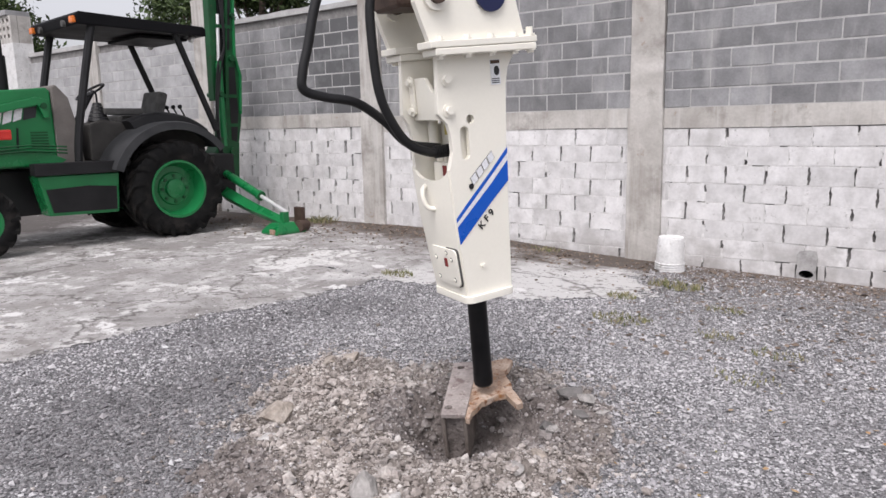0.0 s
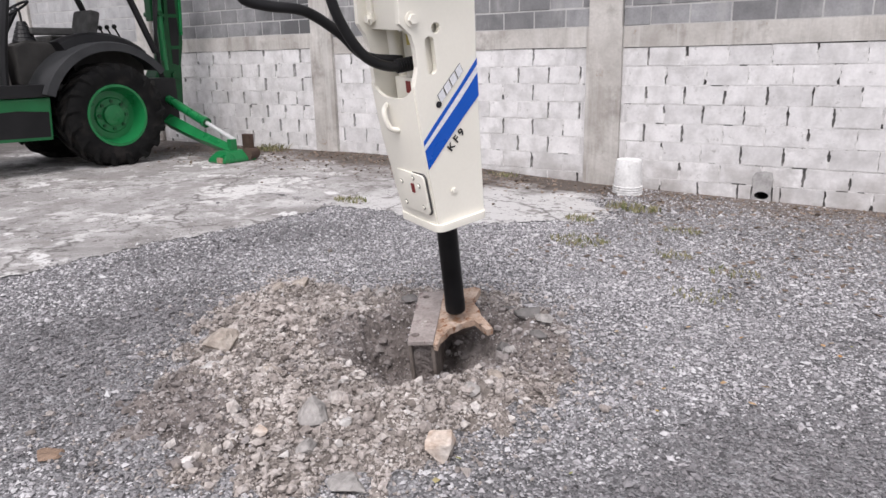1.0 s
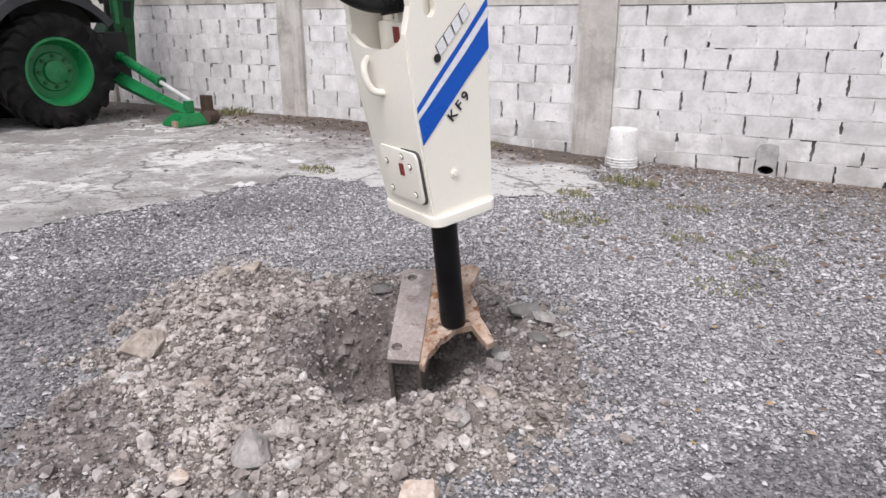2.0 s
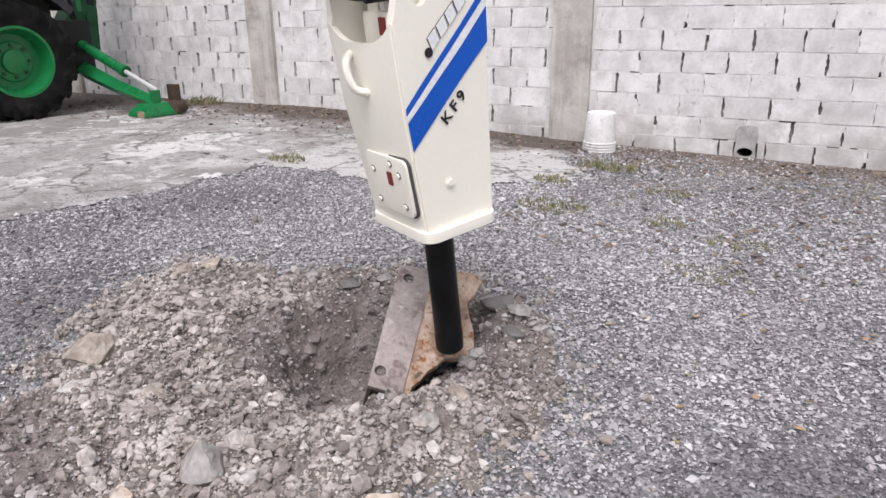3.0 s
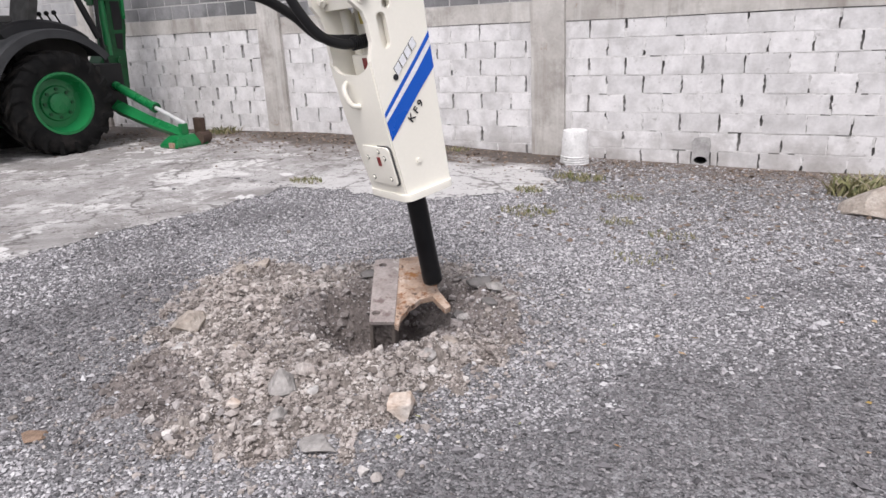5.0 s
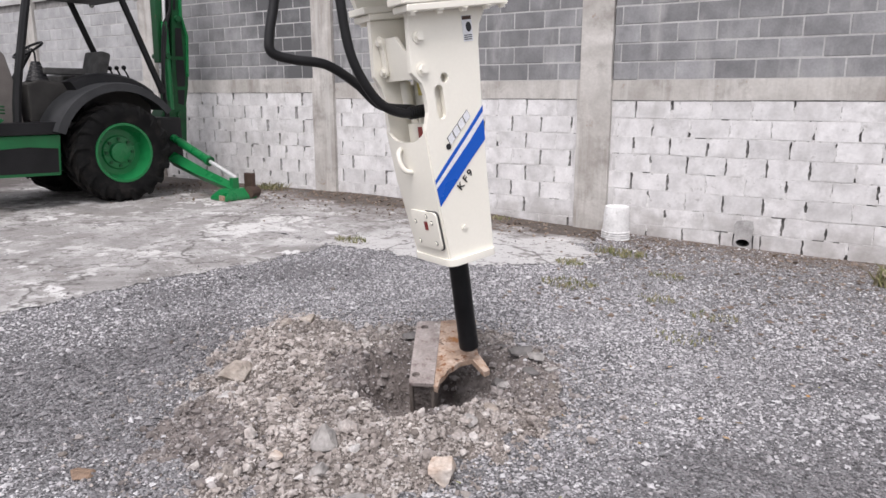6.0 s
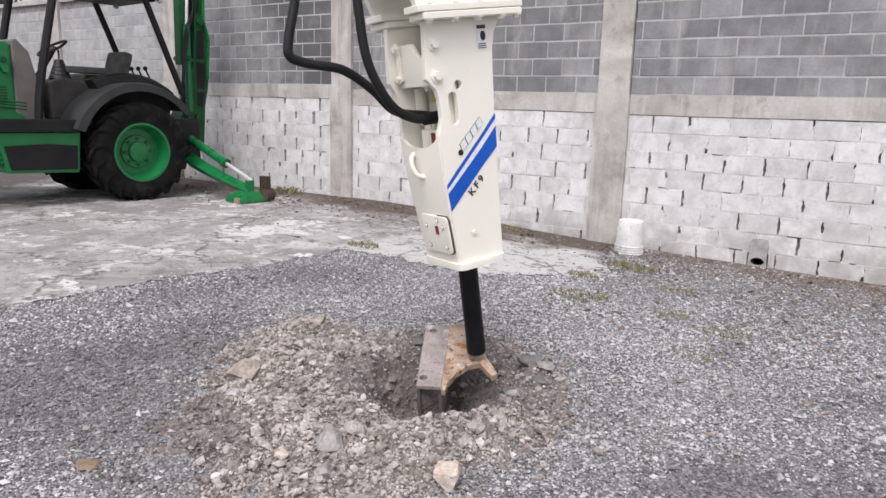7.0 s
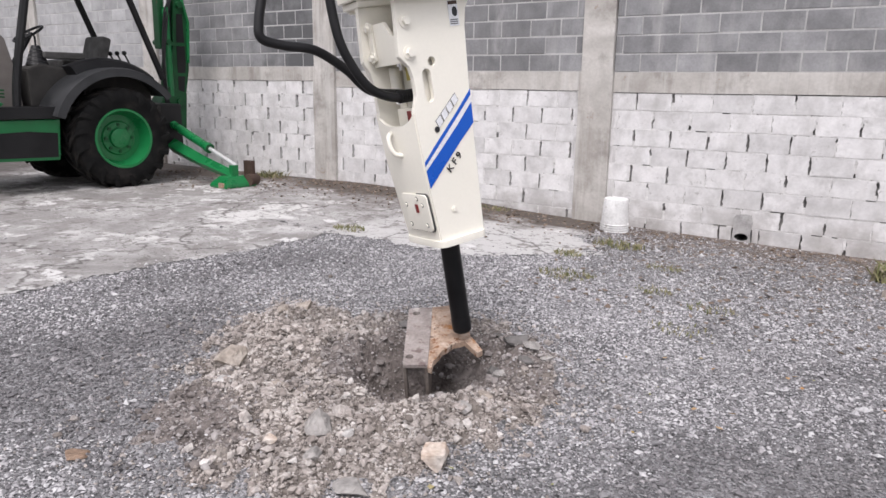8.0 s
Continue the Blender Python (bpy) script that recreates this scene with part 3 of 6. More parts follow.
def on_slab(x, y):
    """Whether the old concrete paving shows at x, y."""
    x, y = np.asarray(x, float), np.asarray(y, float)
    wob = 0.03 * np.sin(5.1 * x + 2.3 * y) + 0.022 * np.sin(13.0 * y - 9 * x + 1) + 0.02 * np.sin(29 * x + 23 * y) + 0.012 * np.sin(61 * x - 53 * y)
    left = x + wob < np.interp(y, [p[0] for p in SLAB_SIDE], [p[1] for p in SLAB_SIDE])
    low = np.interp(x, [p[0] for p in SLAB_FRONT], [p[1] for p in SLAB_FRONT])
    right = np.interp(y, [p[0] for p in SLAB_END], [p[1] for p in SLAB_END])
    back = (y + wob > low) & (x + 2.5 * wob < right)
    return (left & (y <= 4.1)) | back | (x < -5.2)


def dark_soil(x, y):
    """How damp and dark the dug soil is, from 0 to 1."""
    d = 1.2 * bump2(x, y, -2.05, 0.82, 0.36, 0.15, -0.5) + 1.1 * bump2(x, y, -2.25, 0.66, 0.34, 0.18, -0.4) + 0.8 * bump2(x, y, -1.0, 1.95, 0.24, 0.1, 0.4) + 0.95 * bump2(x, y, -1.28, 2.34, 0.4, 0.24, -0.7)
    d = d + 0.6 * bump2(x, y, -1.95, 1.27, 0.12, 0.07, 0.3) + 0.6 * bump2(x, y, -2.0, 2.35, 0.3, 0.2)
    return np.maximum(d, smooth(1.2, 0.98, pit_reach(x, y) + 0.08 * np.sin(9 * x + 7 * y)))


# ---- ground ----
def axis_steps(stops):
    out = []
    for (a, step), (b, _) in zip(stops, stops[1:]):
        out += list(np.arange(a, b - step * 0.5, step))
    return np.array(out + [stops[-1][0]])


def fbm(x, y, scale, seed):
    return np.array([noise.fractal(V(a * scale + seed, b * scale, seed * 1.7), 0.8, 2.1, 5) for a, b in zip(x.ravel(), y.ravel())]).reshape(x.shape)


SURFACE = []


def surface_z(x, y):
    """Height of the uneven ground sheet at any place."""
    xs, ys, gz = SURFACE
    x, y = np.asarray(x, float), np.asarray(y, float)
    i = np.clip(np.searchsorted(xs, x) - 1, 0, len(xs) - 2)
    j = np.clip(np.searchsorted(ys, y) - 1, 0, len(ys) - 2)
    u, v = (x - xs[i]) / (xs[i + 1] - xs[i]), (y - ys[j]) / (ys[j + 1] - ys[j])
    low = gz[i, j] * (1 - u) + gz[i + 1, j] * u
    return low * (1 - v) + (gz[i, j + 1] * (1 - u) + gz[i + 1, j + 1] * u) * v


def make_ground():
    xs = axis_steps([(-400, 60), (-40, 5), (-10, 0.6), (-4.6, 0.12), (-3.1, 0.018), (-0.7, 0.1), (1.6, 0.6), (10, 5), (40, 60), (400, 1)])
    ys = axis_steps([(-400, 60), (-40, 5), (-3, 0.5), (0.1, 0.1), (0.45, 0.018), (2.9, 0.1), (7.4, 0.6), (12, 5), (40, 60), (400, 1)])
    gx, gy = np.meshgrid(xs, ys, indexing="ij")
    gz = ground_z(gx, gy)
    near = smooth(1.9, 0.9, np.hypot((gx + 1.75) / 1.1, (gy - 1.65) / 0.9))
    rough = np.zeros_like(gx)
    mask = (np.abs(gx + 2) < 3) & (np.abs(gy - 2) < 3)
    rough[mask] = fbm(gx[mask], gy[mask], 2.6, 3.1) * (0.006 + 0.026 * near[mask]) + fbm(gx[mask], gy[mask], 9.0, 8.3) * (0.003 + 0.016 * near[mask])
    dug = mask & (soil_reach(gx, gy) < 1.1)
    lumps = np.abs(fbm(gx[dug], gy[dug], 13.0, 5.7)) * 0.05 + fbm(gx[dug], gy[dug], 30.0, 2.2) * 0.016
    rough[dug] += (lumps - 0.018) * smooth(1.08, 0.9, soil_reach(gx[dug], gy[dug]))
    gz = gz + rough
    SURFACE.extend((xs, ys, gz))
    nx, ny = gx.shape
    idx = np.arange(nx * ny).reshape(nx, ny)
    a, b, c, d = idx[:-1, :-1].ravel(), idx[1:, :-1].ravel(), idx[1:, 1:].ravel(), idx[:-1, 1:].ravel()
    tris = np.concatenate([np.stack([a, b, c], 1), np.stack([a, c, d], 1)])
    ob = big_mesh("ground", np.stack([gx, gy, gz], -1).reshape(-1, 3), tris, M_GRAVEL_BED, True)
    ob.data.materials.append(M_SOIL)
    ob.data.materials.append(M_DARKSOIL)
    cx, cy = gx.ravel()[tris].mean(1), gy.ravel()[tris].mean(1)
    wob = 0.12 * np.sin(7 * cx + 3 * cy) + 0.08 * np.sin(13 * cy - 5 * cx)
    soil = (soil_reach(cx, cy) < 1.0).astype(np.int32)
    soil[(soil > 0) & (dark_soil(cx, cy) + 0.5 * wob > 0.55)] = 2
    soil[pit_reach(cx, cy) < 1.04 + 0.6 * wob] = 2
    ob.data.polygons.foreach_set("material_index", soil)
    return tagged(ob, "grey gravel yard with a dug pit and heaped pale soil", "ground", kind="structure")


make_ground()


def make_slab():
    xs = axis_steps([(-30, 0.5), (-5.4, 0.025), (-1.6, 1)])
    ys = axis_steps([(-14, 0.5), (-0.4, 0.025), (6.99, 1)])
    gx, gy = np.meshgrid(xs, ys, indexing="ij")
    gz = yard(gx, gy) + 0.008
    nx, ny = gx.shape
    idx = np.arange(nx * ny).reshape(nx, ny)
    cx, cy = (gx[:-1, :-1] + gx[1:, 1:]) / 2, (gy[:-1, :-1] + gy[1:, 1:]) / 2
    keep = on_slab(cx, cy).ravel()
    a, b, c, d = (q.ravel()[keep] for q in (idx[:-1, :-1], idx[1:, :-1], idx[1:, 1:], idx[:-1, 1:]))
    tris = np.concatenate([np.stack([a, b, c], 1), np.stack([a, c, d], 1)])
    used = np.unique(tris)
    back = np.full(nx * ny, -1)
    back[used] = np.arange(len(used))
    ob = big_mesh("pavement", np.stack([gx, gy, gz], -1).reshape(-1, 3)[used], back[tris], M_CONCRETE, True)
    return tagged(ob, "old cracked patchy concrete paving with ragged edges", "pavement", kind="structure")


make_slab()

# ---- the block wall ----
WALL_Y, BEAM_LOW, BEAM_TOP, WALL_TOP = 7.0, 1.50, 1.72, 3.34
PILASTERS = [1.47, -2.65, -6.77, -10.72, -14.4]
WALL_LEFT, WALL_RIGHT = -17.6, 5.5
JOINT = 0.012


def block_mesh(name, length, material, seed, chip):
    """One hollow block's face and body with slightly ragged edges."""
    r = random.Random(seed)
    bm = BM()
    box(bm, 0, length - JOINT, 0.0, 0.1, 0, 0.2 - JOINT)
    ends = [e for e in bm.edges if abs(e.verts[0].co.z - e.verts[1].co.z) > 0.1]
    if chip > 0.003:
        bmesh.ops.subdivide_edges(bm, edges=ends, cuts=5)
    else:
        bev(bm, 0.006, 1)
    for v in bm.verts:
        edge = 1.0 if v.co.x < 0.001 or v.co.x > length - JOINT - 0.001 else 0.0
        v.co.x += r.uniform(-chip, chip) * edge
        v.co.z += r.uniform(-chip, chip) * 0.5
        v.co.y += r.uniform(0, 0.001)
    bmesh.ops.recalc_face_normals(bm, faces=bm.faces)
    me = bpy.data.meshes.new(name)
    bm.to_mesh(me)
    bm.free()
    me.materials.append(material)
    return me


WHITE_FULL = [block_mesh("brick", 0.4, M_WHITE_BLOCK, 10 + i, 0.008) for i in range(10)]
GREY_FULL = [block_mesh("brick", 0.4, M_GREY_BLOCK, 30 + i, 0.0015) for i in range(6)]
DAMP_FULL = [block_mesh("brick", 0.4, M_DAMP_BLOCK, 70 + i, 0.0015) for i in range(6)]
PALE_FULL = [block_mesh("brick", 0.4, M_PALE_BLOCK, 50 + i, 0.0015) for i in range(6)]
PANELS = []


def wall_panel(number, x0, x1, up):
    """One bay of wall between two pilasters: dark backing, blocks to be laid on it later."""
    bm = BM()
    hole = [circle2(-0.93, 0.02, 0.072, 14)] if x0 < -0.93 < x1 else []
    sheet(bm, [(x0, -0.3), (x1, -0.3), (x1, WALL_TOP), (x0, WALL_TOP)], hole, lambda u, v: V(u, WALL_Y + 0.045, v), (0, 1, 0), 0.105)
    ob = part(f"wall_{number}", bm, M_DARK_MORTAR)
    tagged(ob, "block wall bay, whitewashed below and bare grey above", "wall", kind="structure")
    PANELS.append((ob, x0, x1))
    bm = BM()
    box(bm, x0, x1, WALL_Y - 0.006, WALL_Y + 0.02, BEAM_LOW + up, BEAM_TOP + 0.8 * up)
    bmesh.ops.subdivide_edges(bm, edges=[e for e in bm.edges if e.calc_length() > 1], cuts=24)
    for v in bm.verts:
        v.co.z += 0.008 * noise.noise(V(v.co.x * 2.1, v.co.z * 9, 1.3))
        v.co.y -= 0.004 * abs(noise.noise(V(v.co.x * 3.3, v.co.z * 5, 4.3)))
    part("concrete_band", bm, M_BEAM, ob, "cast concrete band with rough edges")
    bm = BM()
    box(bm, x0, x1, WALL_Y - 0.002, WALL_Y + 0.15, WALL_TOP, WALL_TOP + 0.08)
    bmesh.ops.subdivide_edges(bm, edges=[e for e in bm.edges if e.calc_length() > 1], cuts=30)
    for v in bm.verts:
        if v.co.z > WALL_TOP + 0.02:
            v.co.z += 0.02 * noise.noise(V(v.co.x * 2.7, v.co.y * 3, 7.7))
    part("wall_cap", bm, M_GREY_MORTAR, ob, "rough mortar capping")
    return ob


# where the bond starts in each bay (even and odd courses), block pitch, and how much higher its courses lie
BONDS = [(-2.17, -1.97, 0.404, 0.0), (-2.17, -1.97, 0.404, 0.0), (-3.13, -2.93, 0.392, 0.012), (-7.95, -8.08, 0.373, 0.1), (-11.0, -11.2, 0.39, 0.1), (-15.0, -15.2, 0.39, 0.1)]
edges_x = [WALL_RIGHT] + PILASTERS + [WALL_LEFT]
for i, (xr, xl) in enumerate(zip(edges_x, edges_x[1:])):
    wall_panel(i + 1, xl + (0.19 if i < len(edges_x) - 2 else 0), xr - (0.19 if i else 0), BONDS[i][3])


def pilaster(x):
    bm = BM()
    box(bm, x - 0.2, x + 0.2, WALL_Y - 0.055, WALL_Y + 0.18, -0.3, BEAM_TOP)
    box(bm, x - 0.185, x + 0.185, WALL_Y - 0.045, WALL_Y + 0.18, BEAM_TOP, WALL_TOP + 0.5)
    bmesh.ops.subdivide_edges(bm, edges=[e for e in bm.edges if e.calc_length() > 0.3], cuts=14)
    for v in bm.verts:
        v.co.x += 0.006 * noise.noise(V(x, v.co.y * 3, v.co.z * 4))
        v.co.y -= 0.004 * noise.noise(V(x + 5, v.co.x * 6, v.co.z * 5))
    ob = part("pilaster", bm, M_BEAM)
    return tagged(ob, "rough cast concrete pilaster in the block wall", "pilaster", "wall pilasters", "structure")


for px in PILASTERS:
    pilaster(px)


# ---- outbuilding at the wall's end ----
def outbuilding():
    ob = thing("outbuilding", pose(-18.25, 7.2, 0.1), "white-painted corner building with a perforated vent block course", "building")
    bm = BM()
    box(bm, -2.6, 1.0, -0.5, -0.06, 0, 3.55)
    part("wall", bm, M_WHITE_PAINT, ob)
    bm = BM()
    holes = [circle2(-2.35 + 0.2 * i, 3.7 + 0.17 * j, 0.055, 10) for i in range(17) for j in range(3)]
    sheet(bm, [(-2.6, 3.55), (1.0, 3.55), (1.0, 4.15), (-2.6, 4.15)], holes, lambda u, v: V(u, -0.5, v), (0, 1, 0), 0.14)
    box(bm, 0.92, 1.0, -0.35, -0.06, 3.55, 4.15)
    part("vent_block", bm, M_BEAM, ob, "perforated concrete vent blocks")
    bm = BM()
    box(bm, -2.55, 0.9, -0.33, -0.1, 3.55, 4.15)
    part("inner_wall", bm, M_BROWN_STEEL, ob)
    bm = BM()
    box(bm, -2.7, 0.9, -0.55, -0.02, 4.15, 4.27)
    bev(bm, 0.02)
    part("roof", bm, M_GREY_BLOCK, ob, "thin grey roof slab")


outbuilding()


# ---- trees beyond the wall ----
def tree(x, y, z, height, crown_low, spread, seed, leaves, leaf=0.065):
    r = random.Random(seed)
    rng = np.random.default_rng(seed)
    ob = thing("tree", pose(x, y, z), "leafy green tree standing beyond the block wall", "tree", "trees beyond the wall")
    bm = BM()
    tube(bm, [(0, 0, -0.2), (0.05, 0, height * 0.3), (-0.08, 0.06, height * 0.6), (0.05, 0, height * 0.9)], 0.16, 10, 4, 0.03)
    hubs = []
    for i in range(11):
        a = i * 2.4 + r.uniform(-0.4, 0.4)
        z0 = height * r.uniform(0.3, 0.75)
        out = spread * r.uniform(0.45, 0.95)
        end = V(out * math.cos(a), out * math.sin(a), max(crown_low, z0 + r.uniform(0.0, height * 0.28)))
        tube(bm, [(0, 0, z0), (end.x * 0.5, end.y * 0.5, (z0 + end.z) / 2 + 0.1), end], 0.05, 6, 3, 0.01)
        hubs += [end, end * 0.72 + V(0, 0, 0.3 * r.random())]
    hubs.append(V(0, 0, height))
    part("trunk", bm, M_BARK, ob, smooth=True)
    hub = np.array(hubs)[rng.integers(0, len(hubs), leaves)]
    p = hub + rng.normal(0, 1, (leaves, 3)) * np.array([0.36, 0.36, 0.28]) * spread * 0.5
    s = rng.uniform(0.6, 1.4, leaves) * leaf
    d = rng.normal(0, 1, (leaves, 3))
    d /= np.linalg.norm(d, axis=1)[:, None]
    e = np.cross(d, rng.normal(0, 1, (leaves, 3)))
    e /= np.linalg.norm(e, axis=1)[:, None]
    f = np.cross(d, e)
    v = np.stack([p - d * s[:, None], p + e * s[:, None] * 0.4 + f * s[:, None] * 0.15, p + d * s[:, None], p - e * s[:, None] * 0.4 + f * s[:, None] * 0.15], 1)
    k = (np.arange(leaves) * 4)[:, None]
    crown = big_mesh("crown", v.reshape(-1, 3), np.concatenate([k + np.array([0, 1, 2]), k + np.array([0, 2, 3])]), M_LEAF)
    crown.parent = ob


tree(-26.9, 10.0, 0.1, 7.6, 4.0, 2.1, 5, 75000, 0.1)
tree(-17.3, 11.2, 0.1, 5.3, 3.9, 1.5, 8, 15000, 0.085)
tree(-10.6, 8.3, 0.1, 5.4, 4.05, 0.9, 11, 11000)


# ---- the backhoe loader ----
def wheel(parent, name, x, y, z, radius, width, rim_r, side, lugs):
    """A tyre with slanted lugs and a dished steel rim; side is +1 on the left."""
    w = new(name)
    w.empty_display_size = 0.1
    w.parent = parent
    w.matrix_local = pose(x, y, z, 0, 0, 0 if side > 0 else 180)
    h = width / 2
    base = radius - 0.035 * radius / 0.67
    bm = BM()
    prof = [(rim_r, -h * 0.78), (rim_r + 0.02, -h * 0.9), (rim_r + (base - rim_r) * 0.45, -h), (base - 0.06, -h * 0.96), (base - 0.012, -h * 0.82), (base, -h * 0.4), (base, h * 0.4),
            (base - 0.012, h * 0.82), (base - 0.06, h * 0.96), (rim_r + (base - rim_r) * 0.45, h), (rim_r + 0.02, h * 0.9), (rim_r, h * 0.78)]
    lathe(bm, prof, 56)
    part("tyre", bm, M_TYRE, w, "black lugged rubber tyre", True)
    t = 0.05 * radius
    for s in (-1, 1):
        bm, vs = BM(), []
        for u, drop in ((0.0, 0.0), (0.5, 0.0), (0.97, 0.03 * radius), (1.03, 0.17 * radius)):
            for dt in (-t, t):
                for rr in (base - 0.03 - drop, radius - drop):
                    ang = 0.36 * min(u, 0.97) + (0.06 if u > 1 else 0.0) + dt / radius
                    vs.append(bm.verts.new((rr * math.cos(ang), s * h * 1.04 * u, rr * math.sin(ang))))
        for o in (0, 4, 8):
            for f in ((0, 2, 6, 4), (1, 5, 7, 3), (0, 4, 5, 1), (2, 3, 7, 6)):
                bm.faces.new([vs[o + q] for q in f])
        bm.faces.new([vs[q] for q in (0, 1, 3, 2)])
        bm.faces.new([vs[q] for q in (12, 14, 15, 13)])
        first = part("lug", bm, M_TYRE, w)
        for i in range(lugs):
            ob = first if i == 0 else new("lug", first.data)
            ob.parent = w
            ob.matrix_local = pose(0, 0, 0, 0, 360 * (i + (0.5 if s > 0 else 0)) / lugs, 0)
    bm = BM()
    lathe(bm, [(rim_r + 0.012, h * 0.8), (rim_r + 0.012, h * 0.9), (rim_r - 0.02, h * 0.9), (rim_r - 0.035, h * 0.7), (rim_r * 0.86, h * 0.3), (rim_r * 0.8, h * 0.1),
               (rim_r * 0.6, h * 0.12), (rim_r * 0.56, h * 0.22), (rim_r * 0.36, h * 0.24), (rim_r * 0.34, h * 0.46), (rim_r * 0.24, h * 0.52), (0.001, h * 0.52)], 40)
    lathe(bm, [(rim_r + 0.01, -h * 0.8), (rim_r - 0.03, -h * 0.5), (rim_r * 0.86, h * 0.3)], 40)
    part("rim", bm, M_GREEN, w, "green painted dished rim", True)
    for i in range(8):
        a = 2 * math.pi * i / 8
        bm = BM()
        c = V(rim_r * 0.47 * math.cos(a), h * 0.2, rim_r * 0.47 * math.sin(a))
        cyl(bm, c, c + V(0, h * 0.12, 0), 0.022 * rim_r / 0.38, n=6)
        part("wheel_bolt", bm, M_GREEN_OLD, w)
    return w


def backhoe():
    ob = thing("backhoe_loader", pose(-9.395, 4.855, 0.14, 0, 0, -96), "green backhoe loader with black canopy parked on concrete by the wall", "backhoe")
    HX, HZ = -0.05, 0.66
    for s in (1, -1):
        wheel(ob, "rear_wheel", HX, s * 0.78, HZ, 0.675, 0.46, 0.385, s, 17)
        wheel(ob, "front_wheel", 2.36, s * 0.8, 0.44, 0.44, 0.27, 0.24, s, 15)
        # fender: arched top and a side lip
        bm = BM()
        arc = [radians(20 + 122 * i / 20) for i in range(21)]
        rows = []
        for a in arc:
            c, sn = math.cos(a), math.sin(a)
            rows.append([bm.verts.new((HX + r * c, s * y, HZ + r * sn)) for r, y in ((0.925, 0.42), (0.925, 0.96), (0.91, 1.02), (0.81, 1.03), (0.81, 1.0), (0.885, 0.985), (0.9, 0.42))])
        for p, q in zip(rows, rows[1:]):
            for k in range(7):
                bm.faces.new((p[k], p[(k + 1) % 7], q[(k + 1) % 7], q[k]))
        bm.faces.new(rows[0])
        bm.faces.new(rows[-1][::-1])
        part("fender", bm, M_FENDER, ob, "dark grey moulded rear fender", True)
        # black inner wheel arch, standing higher behind the fender
        bm = BM()
        rows = []
        for a in arc[7:19]:
            c, sn = math.cos(a), math.sin(a)
            rows.append([bm.verts.new((HX + r * c, s * y, HZ + r * sn)) for r, y in ((0.9, 0.4), (1.03, 0.4), (1.05, 0.44), (1.05, 0.66), (1.02, 0.7), (0.9, 0.72))])
        for p, q in zip(rows, rows[1:]):
            for k in range(6):
                bm.faces.new((p[k], p[(k + 1) % 6], q[(k + 1) % 6], q[k]))
        bm.faces.new(rows[0])
        bm.faces.new(rows[-1][::-1])
        part("inner_arch", bm, M_BLACK_PAINT, ob, "black inner wheel arch", True)
        # canopy posts
        bm = BM()
        tube(bm, [(1.13, s * 0.7, 1.05), (1.08, s * 0.7, 1.5), (0.86, s * 0.7, 2.55), (0.8, s * 0.7, 2.8)], 0.052, 8, 4)
        part("front_post", bm, M_BLACK_PAINT, ob, smooth=True)
        bm = BM()
        tube(bm, [(-0.84, s * 0.7, 1.45), (-0.6, s * 0.7, 2.05), (-0.3, s * 0.7, 2.8)], 0.045, 8, 4)
        part("rear_post", bm, M_BLACK_PAINT, ob, smooth=True)
        # lamps in the canopy's front edge
        bm = BM()
        box(bm, 1.0, 1.05, s * 0.7 - 0.06, s * 0.7 + 0.06, 2.8, 2.88)
        bev(bm, 0.015)
        part("amber_lamp", bm, M_AMBER, ob, "amber turn lamp")
        bm = BM()
        cyl(bm, (1.0, s * 0.4, 2.82), (1.045, s * 0.4, 2.82), 0.042)
        part("work_lamp", bm, M_SEAT, ob, "dull grey round work lamp")
        bm = BM()
        cyl(bm, (-0.58, s * 0.62, 2.74), (-0.62, s * 0.62, 2.725), 0.05)
        part("rear_lamp", bm, M_CLEAR, ob, "clear round work lamp")
    # canopy
    bm = BM()
    roof = [(-0.74, 2.76), (1.0, 2.78), (1.02, 2.9), (0.97, 2.94), (-0.7, 2.89), (-0.74, 2.86)]
    sheet(bm, roof, [], lambda u, v: V(u, -0.78, v), (0, 1, 0), 1.56)
    bev(bm, 0.02)
    part("canopy", bm, M_CANOPY, ob, "flat black steel canopy")
    bm = BM()
    box(bm, -0.6, 0.1, -0.5, 0.5, 2.71, 2.748)
    bev(bm, 0.01)
    part("headliner", bm, M_CANOPY, ob)
    # chassis and floor
    bm = BM()
    box(bm, -0.75, 2.5, -0.32, 0.32, 0.42, 1.0)
    bev(bm, 0.03)
    part("chassis", bm, M_BLACK_PAINT, ob)
    bm = BM()
    cyl(bm, (HX, -0.7, HZ), (HX, 0.7, HZ), 0.14)
    part("rear_axle", bm, M_BLACK_PAINT, ob, smooth=True)
    bm = BM()
    cyl(bm, (2.36, -0.7, 0.44), (2.36, 0.7, 0.44), 0.08)
    part("front_axle", bm, M_BLACK_PAINT, ob, smooth=True)
    bm = BM()
    box(bm, -0.75, 1.2, -0.75, 0.75, 1.0, 1.08)
    box(bm, -0.7, 0.25, -0.6, 0.6, 1.08, 1.5)
    bev(bm, 0.02)
    part("cab_floor", bm, M_CAB_GREY, ob)
    for s in (1, -1):
        bm = BM()
        box(bm, 0.72, 1.72, s * 0.9 - 0.16, s * 0.9 + 0.02, 0.94, 1.09)
        bev(bm, 0.015)
        part("step", bm, M_BLACK_PAINT, ob, "black step tray")
        bm = BM()
        side = [(0.74, 0.42), (1.58, 0.44), (1.68, 0.93), (0.7, 0.93)]
        sheet(bm, side, [], lambda u, v: V(u, s * 0.55, v), (0, s, 0), 0.3)
        bev(bm, 0.02)
        box_ob = part("tank", bm, M_GREEN, ob, "green side tank with black panel")
        bm = BM()
